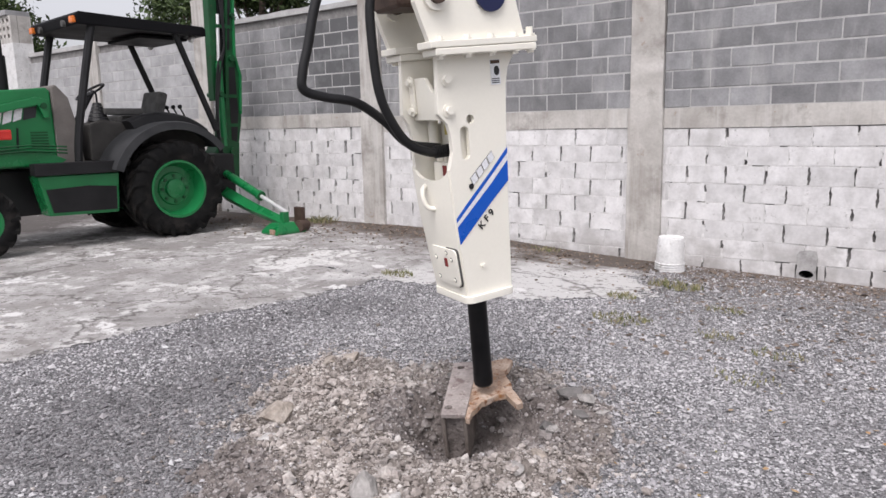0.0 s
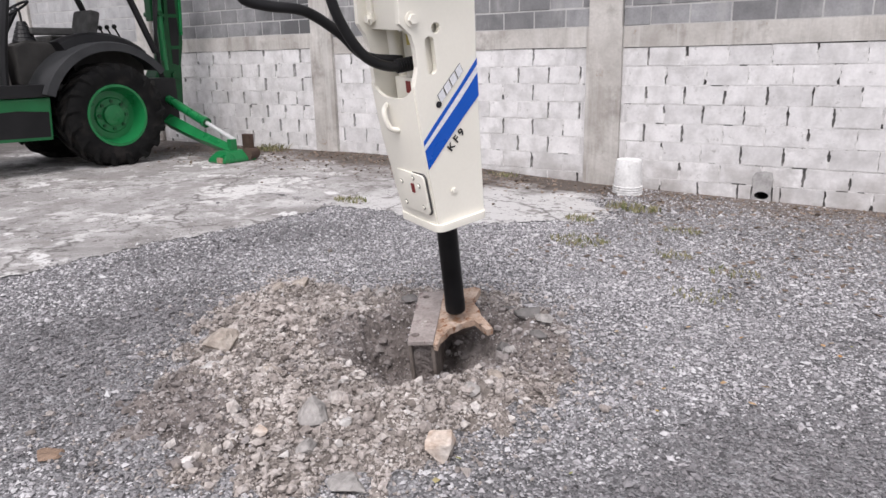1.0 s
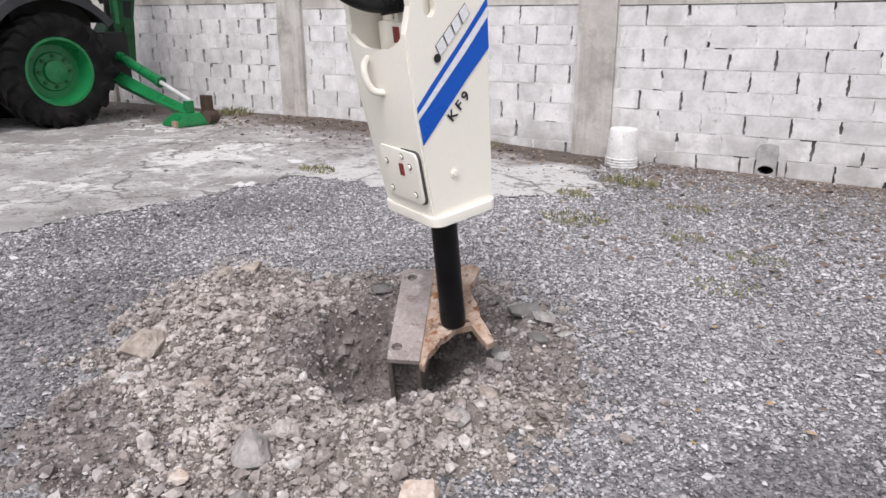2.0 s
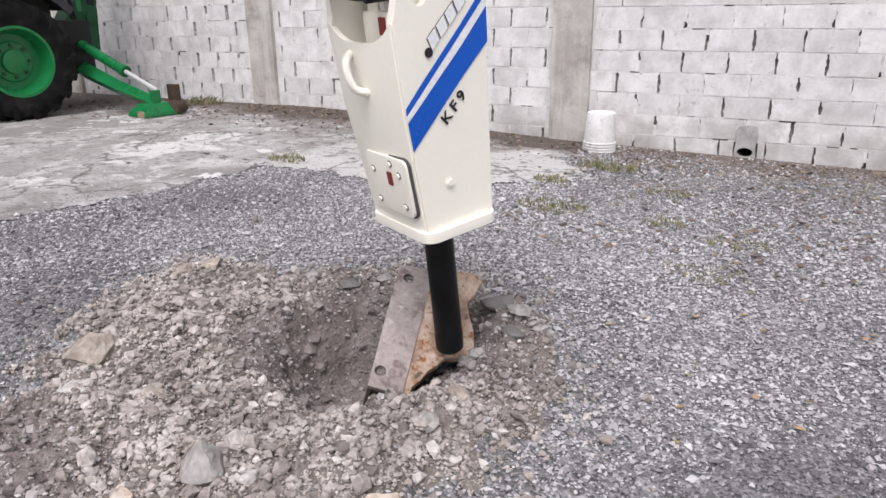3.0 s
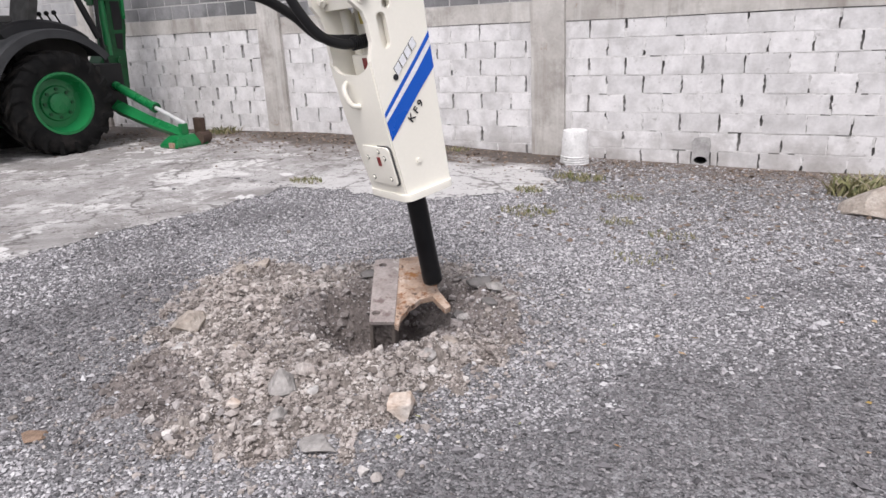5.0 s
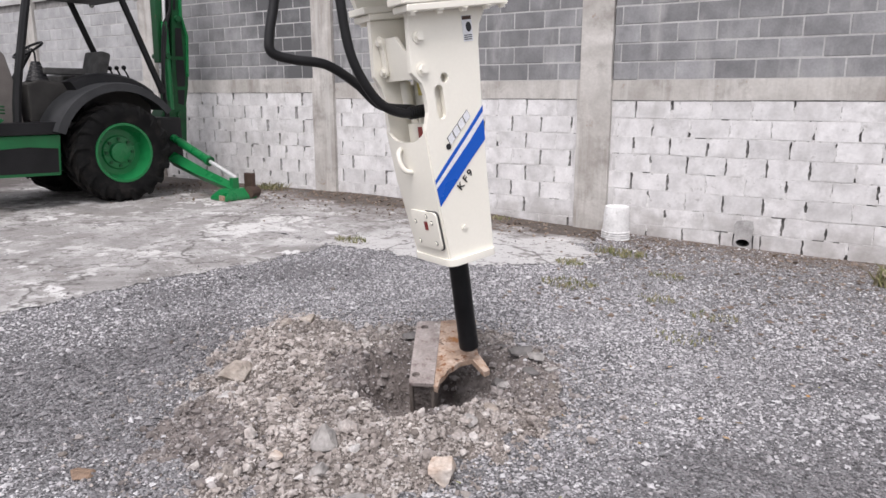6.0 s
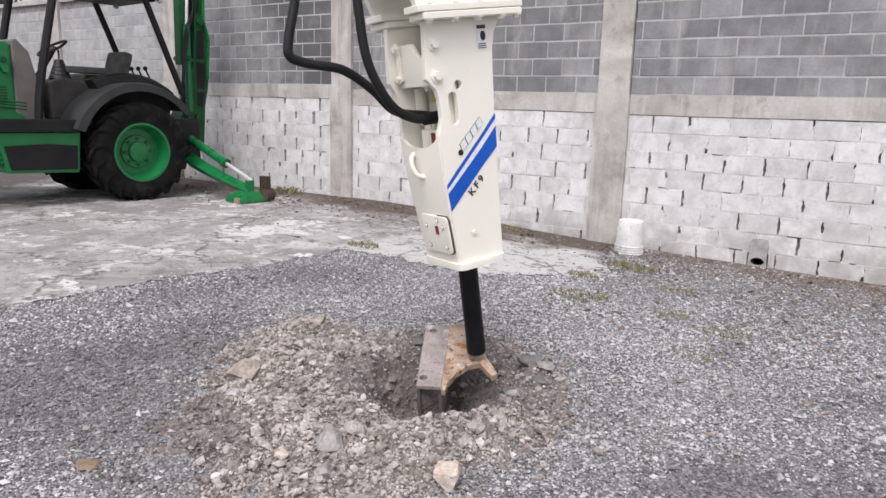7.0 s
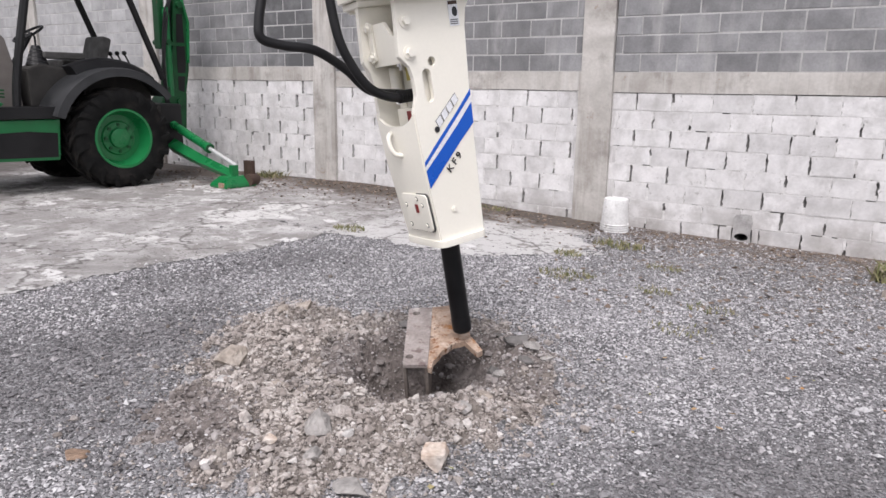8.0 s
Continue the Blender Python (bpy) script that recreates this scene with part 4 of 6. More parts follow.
        inset = [(0.77, 0.46), (1.54, 0.48), (1.6, 0.77), (1.1, 0.79), (0.75, 0.76)]
        sheet(bm, inset, [], lambda u, v: V(u, s * 0.852, v), (0, s, 0), 0.012)
        part("black_panel", bm, M_BLACK_PAINT, box_ob)
    # hood
    bm = BM()
    prof = [(1.26, 1.05), (2.75, 1.0), (2.8, 1.75), (2.7, 1.9), (1.33, 2.02), (1.28, 1.98)]
    sheet(bm, prof, [], lambda u, v: V(u, -0.42, v), (0, 1, 0), 0.84)
    bev(bm, 0.075, 4)
    hood = part("hood", bm, M_GREEN, ob, "green engine hood", True)
    bm = BM()
    sheet(bm, [(1.275, 1.05), (1.275, 2.03), (1.22, 2.06), (1.08, 1.9), (0.98, 1.45), (0.95, 1.05)], [], lambda u, v: V(u, -0.45, v), (0, 1, 0), 0.9)
    bev(bm, 0.035, 3)
    part("dash_panel", bm, M_COWL, ob, "brown-grey dash cowl", True)
    for s in (1, -1):
        for u0, u1, z0, z1, material in ((1.45, 1.6, 1.65, 1.79, M_STICKER), (1.615, 1.71, 1.63, 1.77, M_DECAL_WHITE), (1.73, 1.83, 1.6, 1.74, M_DECAL_WHITE), (1.85, 1.95, 1.575, 1.715, M_DECAL_WHITE)):
            bm = BM()
            sheet(bm, [(u0 + 0.03, z0), (u1 + 0.03, z0 - 0.035), (u1, z1 - 0.035), (u0, z1)], [], lambda u, v: V(u, s * 0.42, v), (0, s, 0), 0.006)
            part("decal", bm, material, hood, "plain decal block")
        bm = BM()
        for i in range(6):
            box(bm, 1.36, 1.56, s * 0.42 - 0.006, s * 0.42 + 0.006, 1.28 + 0.035 * i, 1.298 + 0.035 * i)
        part("vent", bm, M_GREEN_OLD, hood, "slatted side vent")
        bm = BM()
        sheet(bm, [(1.72, 1.1), (1.75, 1.1), (1.71, 1.52), (1.69, 1.52)], [], lambda u, v: V(u, s * 0.42, v), (0, s, 0), 0.008)
        part("panel_gap", bm, M_BLACK_PAINT, hood)
        # raised brace along the hood with its pivot
        bm = BM()
        sheet(bm, [(1.34, 1.86), (1.46, 1.9), (2.6, 1.62), (2.6, 1.54), (1.46, 1.8), (1.4, 1.64), (1.34, 1.64)], [], lambda u, v: V(u, s * 0.424, v), (0, s, 0), 0.075)
        bev(bm, 0.012)
        part("hood_brace", bm, M_GREEN, hood, "green loader brace")
        bm = BM()
        cyl(bm, (1.4, s * 0.44, 1.79), (1.4, s * 0.52, 1.79), 0.038, n=14)
        part("brace_pin", bm, M_GREEN_OLD, hood, smooth=True)
        # loader arm and its lines
        bm = BM()
        sheet(bm, [(1.25, 1.12), (1.35, 1.05), (2.9, 1.08), (3.0, 1.2), (2.6, 1.3), (1.5, 1.24)], [], lambda u, v: V(u, s * 0.55, v), (0, s, 0), 0.12)
        bev(bm, 0.015)
        part("loader_arm", bm, M_GREEN, ob, "green front loader arm")
        for k in range(3):
            bm = BM()
            tube(bm, [(1.25, s * 0.69, 1.2 + 0.04 * k), (1.7, s * 0.69, 1.24 + 0.035 * k), (2.3, s * 0.69, 1.2 + 0.035 * k), (2.8, s * 0.69, 1.22 + 0.03 * k)], 0.012, 6, 3)
            part("hydraulic_line", bm, M_GREEN_OLD, ob, smooth=True)
    bm = BM()
    box(bm, 1.84, 2.02, 0.54, 0.66, 1.38, 1.5)
    bev(bm, 0.02)
    part("side_lamp", bm, M_RED, ob, "red lamp")
    bm = BM()
    cyl(bm, (1.76, 0.2, 1.9), (1.76, 0.2, 2.75), 0.06)
    cyl(bm, (1.76, 0.2, 1.95), (1.76, 0.2, 2.4), 0.085)
    part("exhaust_pipe", bm, M_BLACK_PAINT, ob, "black exhaust stack", True)
    # operator's place
    bm = BM()
    box(bm, -0.2, 0.34, -0.27, 0.27, 1.55, 1.68)
    bev(bm, 0.05, 3)
    part("seat", bm, M_SEAT, ob, smooth=True)
    bm = BM()
    box(bm, -0.07, 0.07, -0.25, 0.25, 0, 0.4, pose(-0.2, 0, 1.62, 0, -16, 0))
    bev(bm, 0.05, 3)
    part("backrest", bm, M_SEAT, ob, smooth=True)
    bm = BM()
    box(bm, 0.1, 0.62, 0.3, 0.42, 1.68, 1.77)
    bev(bm, 0.035, 3)
    part("armrest", bm, M_SEAT, ob, smooth=True)
    bm = BM()
    sheet(bm, [(0.25, 1.08), (0.86, 1.08), (0.86, 1.55), (0.7, 1.62), (0.25, 1.55)], [], lambda u, v: V(u, 0.1, v), (0, 1, 0), 0.35)
    bev(bm, 0.03)
    part("console", bm, M_CAB_GREY, ob, "grey control console")
    bm = BM()
    for i in range(5):
        cyl(bm, (0.66, 0.28, 1.6 + 0.05 * i), (0.66, 0.28, 1.645 + 0.05 * i), 0.14 - 0.018 * i, 0.12 - 0.018 * i)
    part("gaiter", bm, M_RUBBER, ob, "ribbed rubber gaiter")
    bm = BM()
    tube(bm, [(0.66, 0.28, 1.75), (0.66, 0.28, 1.95), (0.7, 0.28, 2.0)], 0.014, 8, 3)
    part("gear_lever", bm, M_BLACK_PAINT, ob)
    bm = BM()
    m = pose(0.62, 0, 2.0, 0, 32, 0)
    ring = [m @ V(0.2 * math.cos(t), 0.2 * math.sin(t), 0) for t in [2 * math.pi * i / 28 for i in range(29)]]
    tube(bm, ring, 0.017, 8, 1)
    for k in range(3):
        t = 2 * math.pi * k / 3
        tube(bm, [m @ V(0, 0, -0.03), m @ V(0.2 * math.cos(t), 0.2 * math.sin(t), 0)], 0.012, 6, 1)
    tube(bm, [m @ V(0, 0, -0.02), (0.9, 0, 1.5)], 0.04, 8, 1)
    part("steering_wheel", bm, M_BLACK_PAINT, ob, smooth=True)
    for k in range(3):
        bm = BM()
        y = -0.12 + 0.2 * k
        tube(bm, [(-0.62, y, 1.5), (-0.59, y, 1.64), (-0.52, y, 1.79)], 0.012, 6, 3)
        bmesh.ops.create_icosphere(bm, subdivisions=2, radius=0.034, matrix=Matrix.Translation((-0.52, y, 1.8)))
        part("control_lever", bm, M_BLACK_PAINT, ob)
    # backhoe mast, boom and dipper, folded upright
    bm = BM()
    box(bm, -1.15, -0.72, -0.62, 0.62, 0.45, 1.1)
    bev(bm, 0.03)
    part("rear_frame", bm, M_BLACK_PAINT, ob)
    bm = BM()
    sheet(bm, [(-1.5, 0.6), (-1.2, 0.55), (-1.1, 1.1), (-1.25, 1.35), (-1.55, 1.25)], [], lambda u, v: V(u, -0.16, v), (0, 1, 0), 0.32)
    bev(bm, 0.02)
    part("swing_post", bm, M_GREEN_OLD, ob, "green swing post")
    for y in (-0.14, 0.09):
        bm = BM()
        sheet(bm, [(-1.28, 1.0), (-1.5, 1.0), (-1.62, 1.6), (-1.66, 2.3), (-1.58, 2.6), (-1.64, 3.6), (-1.5, 3.62), (-1.42, 2.6), (-1.38, 2.0), (-1.3, 1.5)], [circle2(-1.5, 2.55, 0.05, 12)], lambda u, v: V(u, y, v), (0, 1, 0), 0.05)
        part("boom_plate", bm, M_GREEN_OLD, ob, "green boom side plate")
    bm = BM()
    box(bm, -1.56, -1.36, -0.09, 0.09, 1.1, 3.6)
    bev(bm, 0.02)
    part("boom", bm, M_BLACK_PAINT, ob, "dark boom core")
    bm = BM()
    sheet(bm, [(-1.2, 1.9), (-1.34, 1.9), (-1.36, 3.62), (-1.22, 3.62)], [], lambda u, v: V(u, -0.08, v), (0, 1, 0), 0.16)
    bev(bm, 0.015)
    part("dipper", bm, M_GREEN_OLD, ob, "green dipper arm")
    for px, pz, pr in ((-1.5, 2.55, 0.05), (-1.42, 1.12, 0.06), (-1.56, 3.2, 0.035), (-1.28, 2.0, 0.04)):
        bm = BM()
        cyl(bm, (px, -0.2, pz), (px, 0.2, pz), pr)
        part("pivot_pin", bm, M_GREEN_OLD, ob, smooth=True)
    for pz in (1.5, 1.95, 3.0):
        bm = BM()
        box(bm, -1.6, -1.3, -0.15, 0.15, pz, pz + 0.05)
        part("boom_rib", bm, M_GREEN_OLD, ob)
    bm = BM()
    sheet(bm, [(-1.5, 1.15), (-1.42, 1.15), (-1.43, 2.0), (-1.46, 2.42), (-1.56, 2.42), (-1.57, 1.7)], [], lambda u, v: V(u, 0.1405, v), (0, 1, 0), 0.006)
    part("boom_recess", bm, M_BLACK_PAINT, ob, "dark recess in the boom's side")
    bm = BM()
    sheet(bm, [(-1.49, 2.68), (-1.45, 2.68), (-1.53, 3.58), (-1.57, 3.58)], [], lambda u, v: V(u, 0.1405, v), (0, 1, 0), 0.006)
    part("boom_recess", bm, M_BLACK_PAINT, ob, "dark recess in the boom's side")
    bm = BM()
    sheet(bm, [(-1.62, 1.7), (-1.66, 2.3), (-1.58, 2.6), (-1.62, 3.6), (-1.59, 3.6), (-1.545, 2.6), (-1.625, 2.3), (-1.59, 1.7)], [], lambda u, v: V(u, 0.142, v), (0, 1, 0), 0.03)
    part("boom_edge", bm, M_GREEN, ob, "bright green boom edge")
    bm = BM()
    cyl(bm, (-1.3, 0.12, 1.2), (-1.3, 0.12, 2.5), 0.05)
    part("boom_cylinder", bm, M_GREEN, ob, smooth=True)
    bm = BM()
    cyl(bm, (-1.3, 0.12, 2.5), (-1.34, 0.12, 3.2), 0.025)
    part("cylinder_rod", bm, M_CHROME, ob, smooth=True)
    for k in range(3):
        bm = BM()
        tube(bm, [(-1.18 - 0.03 * k, 0.17, 1.0), (-1.16, 0.18 + 0.02 * k, 1.6), (-1.25 - 0.03 * k, 0.16, 2.4), (-1.4, 0.15, 2.75), (-1.42 + 0.03 * k, 0.15, 3.6)], 0.014, 8, 5)
        part("hydraulic_hose", bm, M_RUBBER, ob, smooth=True)
    # stabiliser leg on the left
    root, foot = V(-0.98, 0.62, 0.5), V(-1.02, 2.02, 0.12)
    leg = new("stabiliser")
    leg.empty_display_size = 0.1
    leg.parent = ob
    bm = BM()
    tube(bm, [root, root.lerp(foot, 0.5), foot + V(0, 0, 0.04)], 0.11, 4, 1, 0.075)
    bev(bm, 0.008)
    part("leg_arm", bm, M_GREEN, leg, "green stabiliser arm")
    top, low = V(-1.0, 0.62, 0.8), V(-1.04, 2.04, 0.3)
    bm = BM()
    cyl(bm, top, top.lerp(low, 0.6), 0.06)
    cyl(bm, top.lerp(low, 0.56), top.lerp(low, 0.6), 0.072)
    part("leg_cylinder", bm, M_GREEN, leg, "green hydraulic cylinder", True)
    bm = BM()
    cyl(bm, top.lerp(low, 0.6), low, 0.028)
    part("leg_rod", bm, M_CHROME, leg, "chrome piston rod", True)
    bm = BM()
    pan = [(0.24, 0.2), (0.24, -0.2), (-0.24, -0.2), (-0.24, 0.2)]
    levels = []
    for k, z in ((1.0, -0.11), (1.04, -0.085), (0.98, -0.05), (0.62, 0.035), (0.5, 0.045)):
        levels.append([bm.verts.new((foot.x + u * k, foot.y - 0.04 + v * k * 0.9, foot.z + z)) for u, v in pan])
    for p, q in zip(levels, levels[1:]):
        for k in range(4):
            bm.faces.new((p[k], p[(k + 1) % 4], q[(k + 1) % 4], q[k]))
    bm.faces.new(levels[0][::-1])
    bm.faces.new(levels[-1])
    box(bm, foot.x - 0.05, foot.x + 0.05, foot.y - 0.05, foot.y + 0.03, foot.z + 0.04, foot.z + 0.19)
    bev(bm, 0.012)
    part("foot_plate_rust", box(BM(), foot.x + 0.236, foot.x + 0.25, foot.y - 0.02, foot.y + 0.1, foot.z - 0.1, foot.z - 0.03), M_RUST, leg, "rust-brown worn patch")
    part("foot_pad", bm, M_GREEN, leg, "worn green foot pad with rust")
    bm = BM()
    box(bm, foot.x - 0.26, foot.x - 0.19, foot.y - 0.05, foot.y + 0.12, foot.z - 0.1, foot.z + 0.24)
    bev(bm, 0.012)
    cyl(bm, (foot.x - 0.3, foot.y + 0.06, foot.z - 0.02), (foot.x - 0.12, foot.y + 0.12, foot.z - 0.02), 0.085, n=14)
    part("foot_lug", bm, M_BROWN_STEEL, leg, "rusty steel lug")
    return ob


backhoe()


# ---- the hydraulic breaker ----
def hex_bolt(parent, c, d, r=0.018, h=0.014, material=None, washer=True):
    bm = BM()
    c, d = Vector(c), Vector(d)
    if washer:
        cyl(bm, c, c + d * h * 0.3, r * 1.5, n=16)
    cyl(bm, c, c + d * h * 1.3, r, r * 0.94, n=6)
    return part("bolt", bm, material or M_IVORY, parent)


def breaker():
    ob = thing("hydraulic_breaker", pose(-1.694, 2.024, 0.747, 0.95, -5.27, 66.76), "ivory-painted hydraulic breaker with blue stripes, chisel pressed on a steel bracket", "breaker")
    near = [(-0.132, 0.02), (0.124, 0.02), (0.15, 0.7), (0.172, 1.0), (0.19, 1.08), (0.235, 1.15), (-0.193, 1.15), (-0.21, 0.93), (-0.212, 0.9), (-0.165, 0.85), (-0.153, 0.8), (-0.151, 0.72),
            (-0.17, 0.66), (-0.176, 0.64), (-0.165, 0.4), (-0.156, 0.29)]
    far = [(u - 0.032 * float(np.interp(v, [0.1, 0.5], [0, 1])), v) if u < 0 else (u, v) for u, v in near]
    far = [(u, v) if not (u < 0 and 0.7 < v < 0.88) else (u - 0.02, v) for u, v in far]
    for y, name, edge in ((-0.15, "side_plate", near), (0.128, "side_plate", far)):
        bm = BM()
        sheet(bm, edge, [slot2(-0.08, 0.68, 0.832, 0.023), circle2(-0.042, 0.861, 0.021, 16)], lambda u, v: V(u, y, v), (0, 1, 0), 0.03)
        bev(bm, 0.004, 2, 50)
        plate = part(name, bm, M_IVORY, ob)
        if y < 0:
            side = plate
    F = -0.1515

    def decal(outline, material, name, lift=0.0, label=""):
        bm = BM()
        sheet(bm, outline, [], lambda u, v: V(u, F - lift, v), (0, -1, 0), 0.0012)
        return part(name, bm, material, side, label)

    decal([(-0.164, 0.392), (-0.164, 0.412), (-0.1, 0.474), (0.05, 0.61), (0.152, 0.71), (0.151, 0.683), (0.05, 0.588), (-0.1, 0.45)], M_BLUE, "thin_stripe", 0, "narrow blue stripe")
    decal([(-0.163, 0.372), (-0.164, 0.39), (-0.1, 0.448), (0.05, 0.586), (0.151, 0.68), (0.149, 0.65), (0.05, 0.555), (-0.1, 0.425)], M_DECAL_WHITE, "pale_stripe", 0, "pale stripe")
    decal([(-0.154, 0.285), (-0.162, 0.37), (-0.1, 0.423), (0.05, 0.553), (0.149, 0.648), (0.146, 0.55), (0.05, 0.47), (-0.05, 0.38), (-0.11, 0.325)], M_BLUE, "wide_stripe", 0, "broad bright blue stripe")
    # maker's mark as plain slanted blocks
    c, s = math.cos(radians(41)), math.sin(radians(41))
    for i in range(4):
        for grow, material, lift in ((0.0022, M_SEAT, 0.0), (0.0, M_DECAL_WHITE, 0.0015)):
            a, b = 0.032 + 0.044 * i - grow, 0.068 + 0.044 * i + grow
            h0, h1 = 0.0 - grow, 0.046 + grow
            pts = [(a, h0), (b, h0), (b + 0.012, h1), (a + 0.012, h1)]
            decal([(-0.079 + u * c - v * s * 0.75, 0.536 + u * s + v * c * 0.75) for u, v in pts], material, "mark_block", lift)
    decal(circle2(-0.068, 0.552, 0.014, 16), M_STICKER, "mark_dot", 0.0015)
    text = bpy.data.curves.new("lettering", "FONT")
    text.body, text.size, text.extrude, text.space_character, text.offset = "KF9", 0.053, 0.0006, 1.45, 0.0009
    text.materials.append(M_STICKER)
    tmp = new("lettering", text)
    me = bpy.data.meshes.new_from_object(tmp)
    bpy.data.objects.remove(tmp)
    letters = new("lettering", me)
    letters.parent = side
    letters.matrix_local = Matrix.Translation((-0.03, F - 0.0018, 0.336)) @ Matrix(((c, -s * 0.9, 0, 0), (0, 0, -1, 0), (s, c * 0.9, 0, 0), (0, 0, 0, 1)))
    tagged(letters, "black slanted lettering KF9")
    # warning sticker
    decal([(0.088, 1.005), (0.142, 1.005), (0.142, 1.118), (0.088, 1.118)], M_DECAL_WHITE, "warning_sticker", 0, "small warning sticker")
    decal([(0.09, 1.1), (0.14, 1.1), (0.14, 1.116), (0.09, 1.116)], M_BROWN_STEEL, "sticker_header", 0.0015)
    decal(circle2(0.122, 1.068, 0.017, 14, 0.9, 1.3), M_STICKER, "sticker_sign", 0.0015)
    for k in range(3):
        decal([(0.092, 1.012 + 0.009 * k), (0.136, 1.012 + 0.009 * k), (0.136, 1.016 + 0.009 * k), (0.092, 1.016 + 0.009 * k)], M_STICKER, "sticker_line", 0.0015)
    # front cover between the plates, open above
    bm = BM()
    rows = []
    zs = [0.02, 0.15, 0.29, 0.4, 0.52, 0.6]
    for k, z in enumerate(zs):
        row = []
        for j in range(13):
            u = j / 12
            y = -0.14 + 0.28 * u
            zz = z
            if k >= 4:
                zz = z + (0.055 if k == 5 else 0.02) * (abs(2 * u - 1) ** 3) - (0.012 if k == 5 else 0)
            x = np.interp(zz, [0.02, 0.29, 0.4, 0.64, 0.7], [-0.132, -0.156, -0.165, -0.176, -0.178]) - 0.004
            x -= 0.032 * u * float(np.interp(zz, [0.1, 0.5], [0, 1]))
            row.append(bm.verts.new((x - 0.006 * (1 - (2 * u - 1) ** 2), y, zz)))
        rows.append(row)
    fs = [bm.faces.new((rows[k][j], rows[k][j + 1], rows[k + 1][j + 1], rows[k + 1][j])) for k in range(len(zs) - 1) for j in range(12)]
    out = bmesh.ops.extrude_face_region(bm, geom=fs)
    bmesh.ops.translate(bm, vec=V(0.018, 0, 0), verts=[g for g in out["geom"] if isinstance(g, bmesh.types.BMVert)])
    part("front_cover", bm, M_IVORY, ob, smooth=True)
    bm = BM()
    box(bm, 0.1, 0.12, -0.12, 0.125, 0.02, 1.15)
    part("back_plate", bm, M_IVORY, ob)
    # bolted inspection plate
    tilt = math.degrees(math.atan2(0.024, 0.27))
    cover = new("inspection_plate")
    cover.parent = ob
    cover.empty_display_size = 0.05
    cover.matrix_local = pose(-0.155, -0.012, 0.165, 0, -tilt, 0)
    def rounded(w0, w1, h0, h1, rad):
        out = []
        for cx, cy, a0 in ((w1 - rad, h1 - rad, 0), (w0 + rad, h1 - rad, 90), (w0 + rad, h0 + rad, 180), (w1 - rad, h0 + rad, 270)):
            out += [(cx + rad * math.cos(radians(a0 + 18 * k)), cy + rad * math.sin(radians(a0 + 18 * k))) for k in range(6)]
        return out

    bm = BM()
    sheet(bm, rounded(-0.116, 0.112, -0.094, 0.092, 0.022), [], lambda u, v: V(0.004, u, v), (-1, 0, 0), 0.017)
    bev(bm, 0.004, 2, 50)
    part("plate", bm, M_IVORY, cover, smooth=True)
    bm = BM()
    sheet(bm, rounded(-0.121, 0.117, -0.099, 0.097, 0.026), [], lambda u, v: V(0.004, u, v), (-1, 0, 0), 0.0085)
    part("gasket", bm, M_SEAT, cover, "thin grey gasket")
    for y, z in ((-0.07, 0.04), (0.075, 0.035), (-0.078, -0.062), (0.068, -0.066), (-0.03, 0.07)):
        bm = BM()
        cyl(bm, (-0.013, y, z), (-0.0145, y, z), 0.0115, n=16)
        part("bolt_recess", bm, M_SEAT, cover, "dark recess round a bolt")
        hex_bolt(cover, (-0.0145, y, z), (-1, 0, 0), 0.0088, 0.004, washer=False)
    bm = BM()
    box(bm, -0.018, -0.012, -0.03, -0.008, 0.0, 0.042)
    part("tag", bm, M_DARK_RED, cover, "small dark red tag")
    # lifting handle
    bm = BM()
    tube(bm, [(-0.165, 0.05, 0.545), (-0.2, 0.05, 0.558), (-0.232, 0.03, 0.54), (-0.236, 0.02, 0.5), (-0.222, 0.01, 0.462), (-0.19, 0.0, 0.448), (-0.16, 0.0, 0.452)], 0.012, 10, 5)
    cyl(bm, (-0.166, 0.0, 0.452), (-0.186, 0.0, 0.45), 0.018)
    part("lifting_handle", bm, M_IVORY, ob, smooth=True)
    hex_bolt(side, (-0.036, F, 0.161), (0, -1, 0), 0.012, 0.006)
    for z in (0.91, 1.05):
        hex_bolt(side, (-0.155, F, z), (0, -1, 0), 0.021, 0.016)
    # collar under the housing, and chisel
    bm = BM()
    hx0, hx1, hy0, hy1, r = -0.148, 0.138, -0.168, 0.17, 0.045
    loop = []
    for cx, cy, a0 in ((hx1 - r, hy1 - r, 0), (hx0 + r, hy1 - r, 90), (hx0 + r, hy0 + r, 180), (hx1 - r, hy0 + r, 270)):
        loop += [(cx + r * math.cos(radians(a0 + 15 * k)), cy + r * math.sin(radians(a0 + 15 * k))) for k in range(7)]
    sheet(bm, loop, [], lambda u, v: V(u, v, -0.012), (0, 0, 1), 0.034)
    bev(bm, 0.008, 2, 50)
    part("bottom_plate", bm, M_IVORY, ob, smooth=True)
    bm = BM()
    lathe(bm, [(0.001, -0.532), (0.038, -0.532), (0.048, -0.522), (0.05, -0.5), (0.05, -0.05), (0.05, 0.1)], 28, pose(0.012, 0.012, 0, 90, 0, 0))
    part("chisel", bm, M_BLACK_STEEL, ob, "black steel moil chisel", True)
    bm = BM()
    lathe(bm, [(0.001, -0.534), (0.039, -0.534), (0.0495, -0.523), (0.0512, -0.5), (0.0512, -0.46), (0.0502, -0.452)], 28, pose(0.012, 0.012, 0, 90, 0, 0))
    part("chisel_tip", bm, M_BLACK_STEEL, ob, "worn black chisel tip", True)
    # power cell inside the housing
    cell = new("power_cell")
    cell.parent = ob
    cell.empty_display_size = 0.05
    bm = BM()
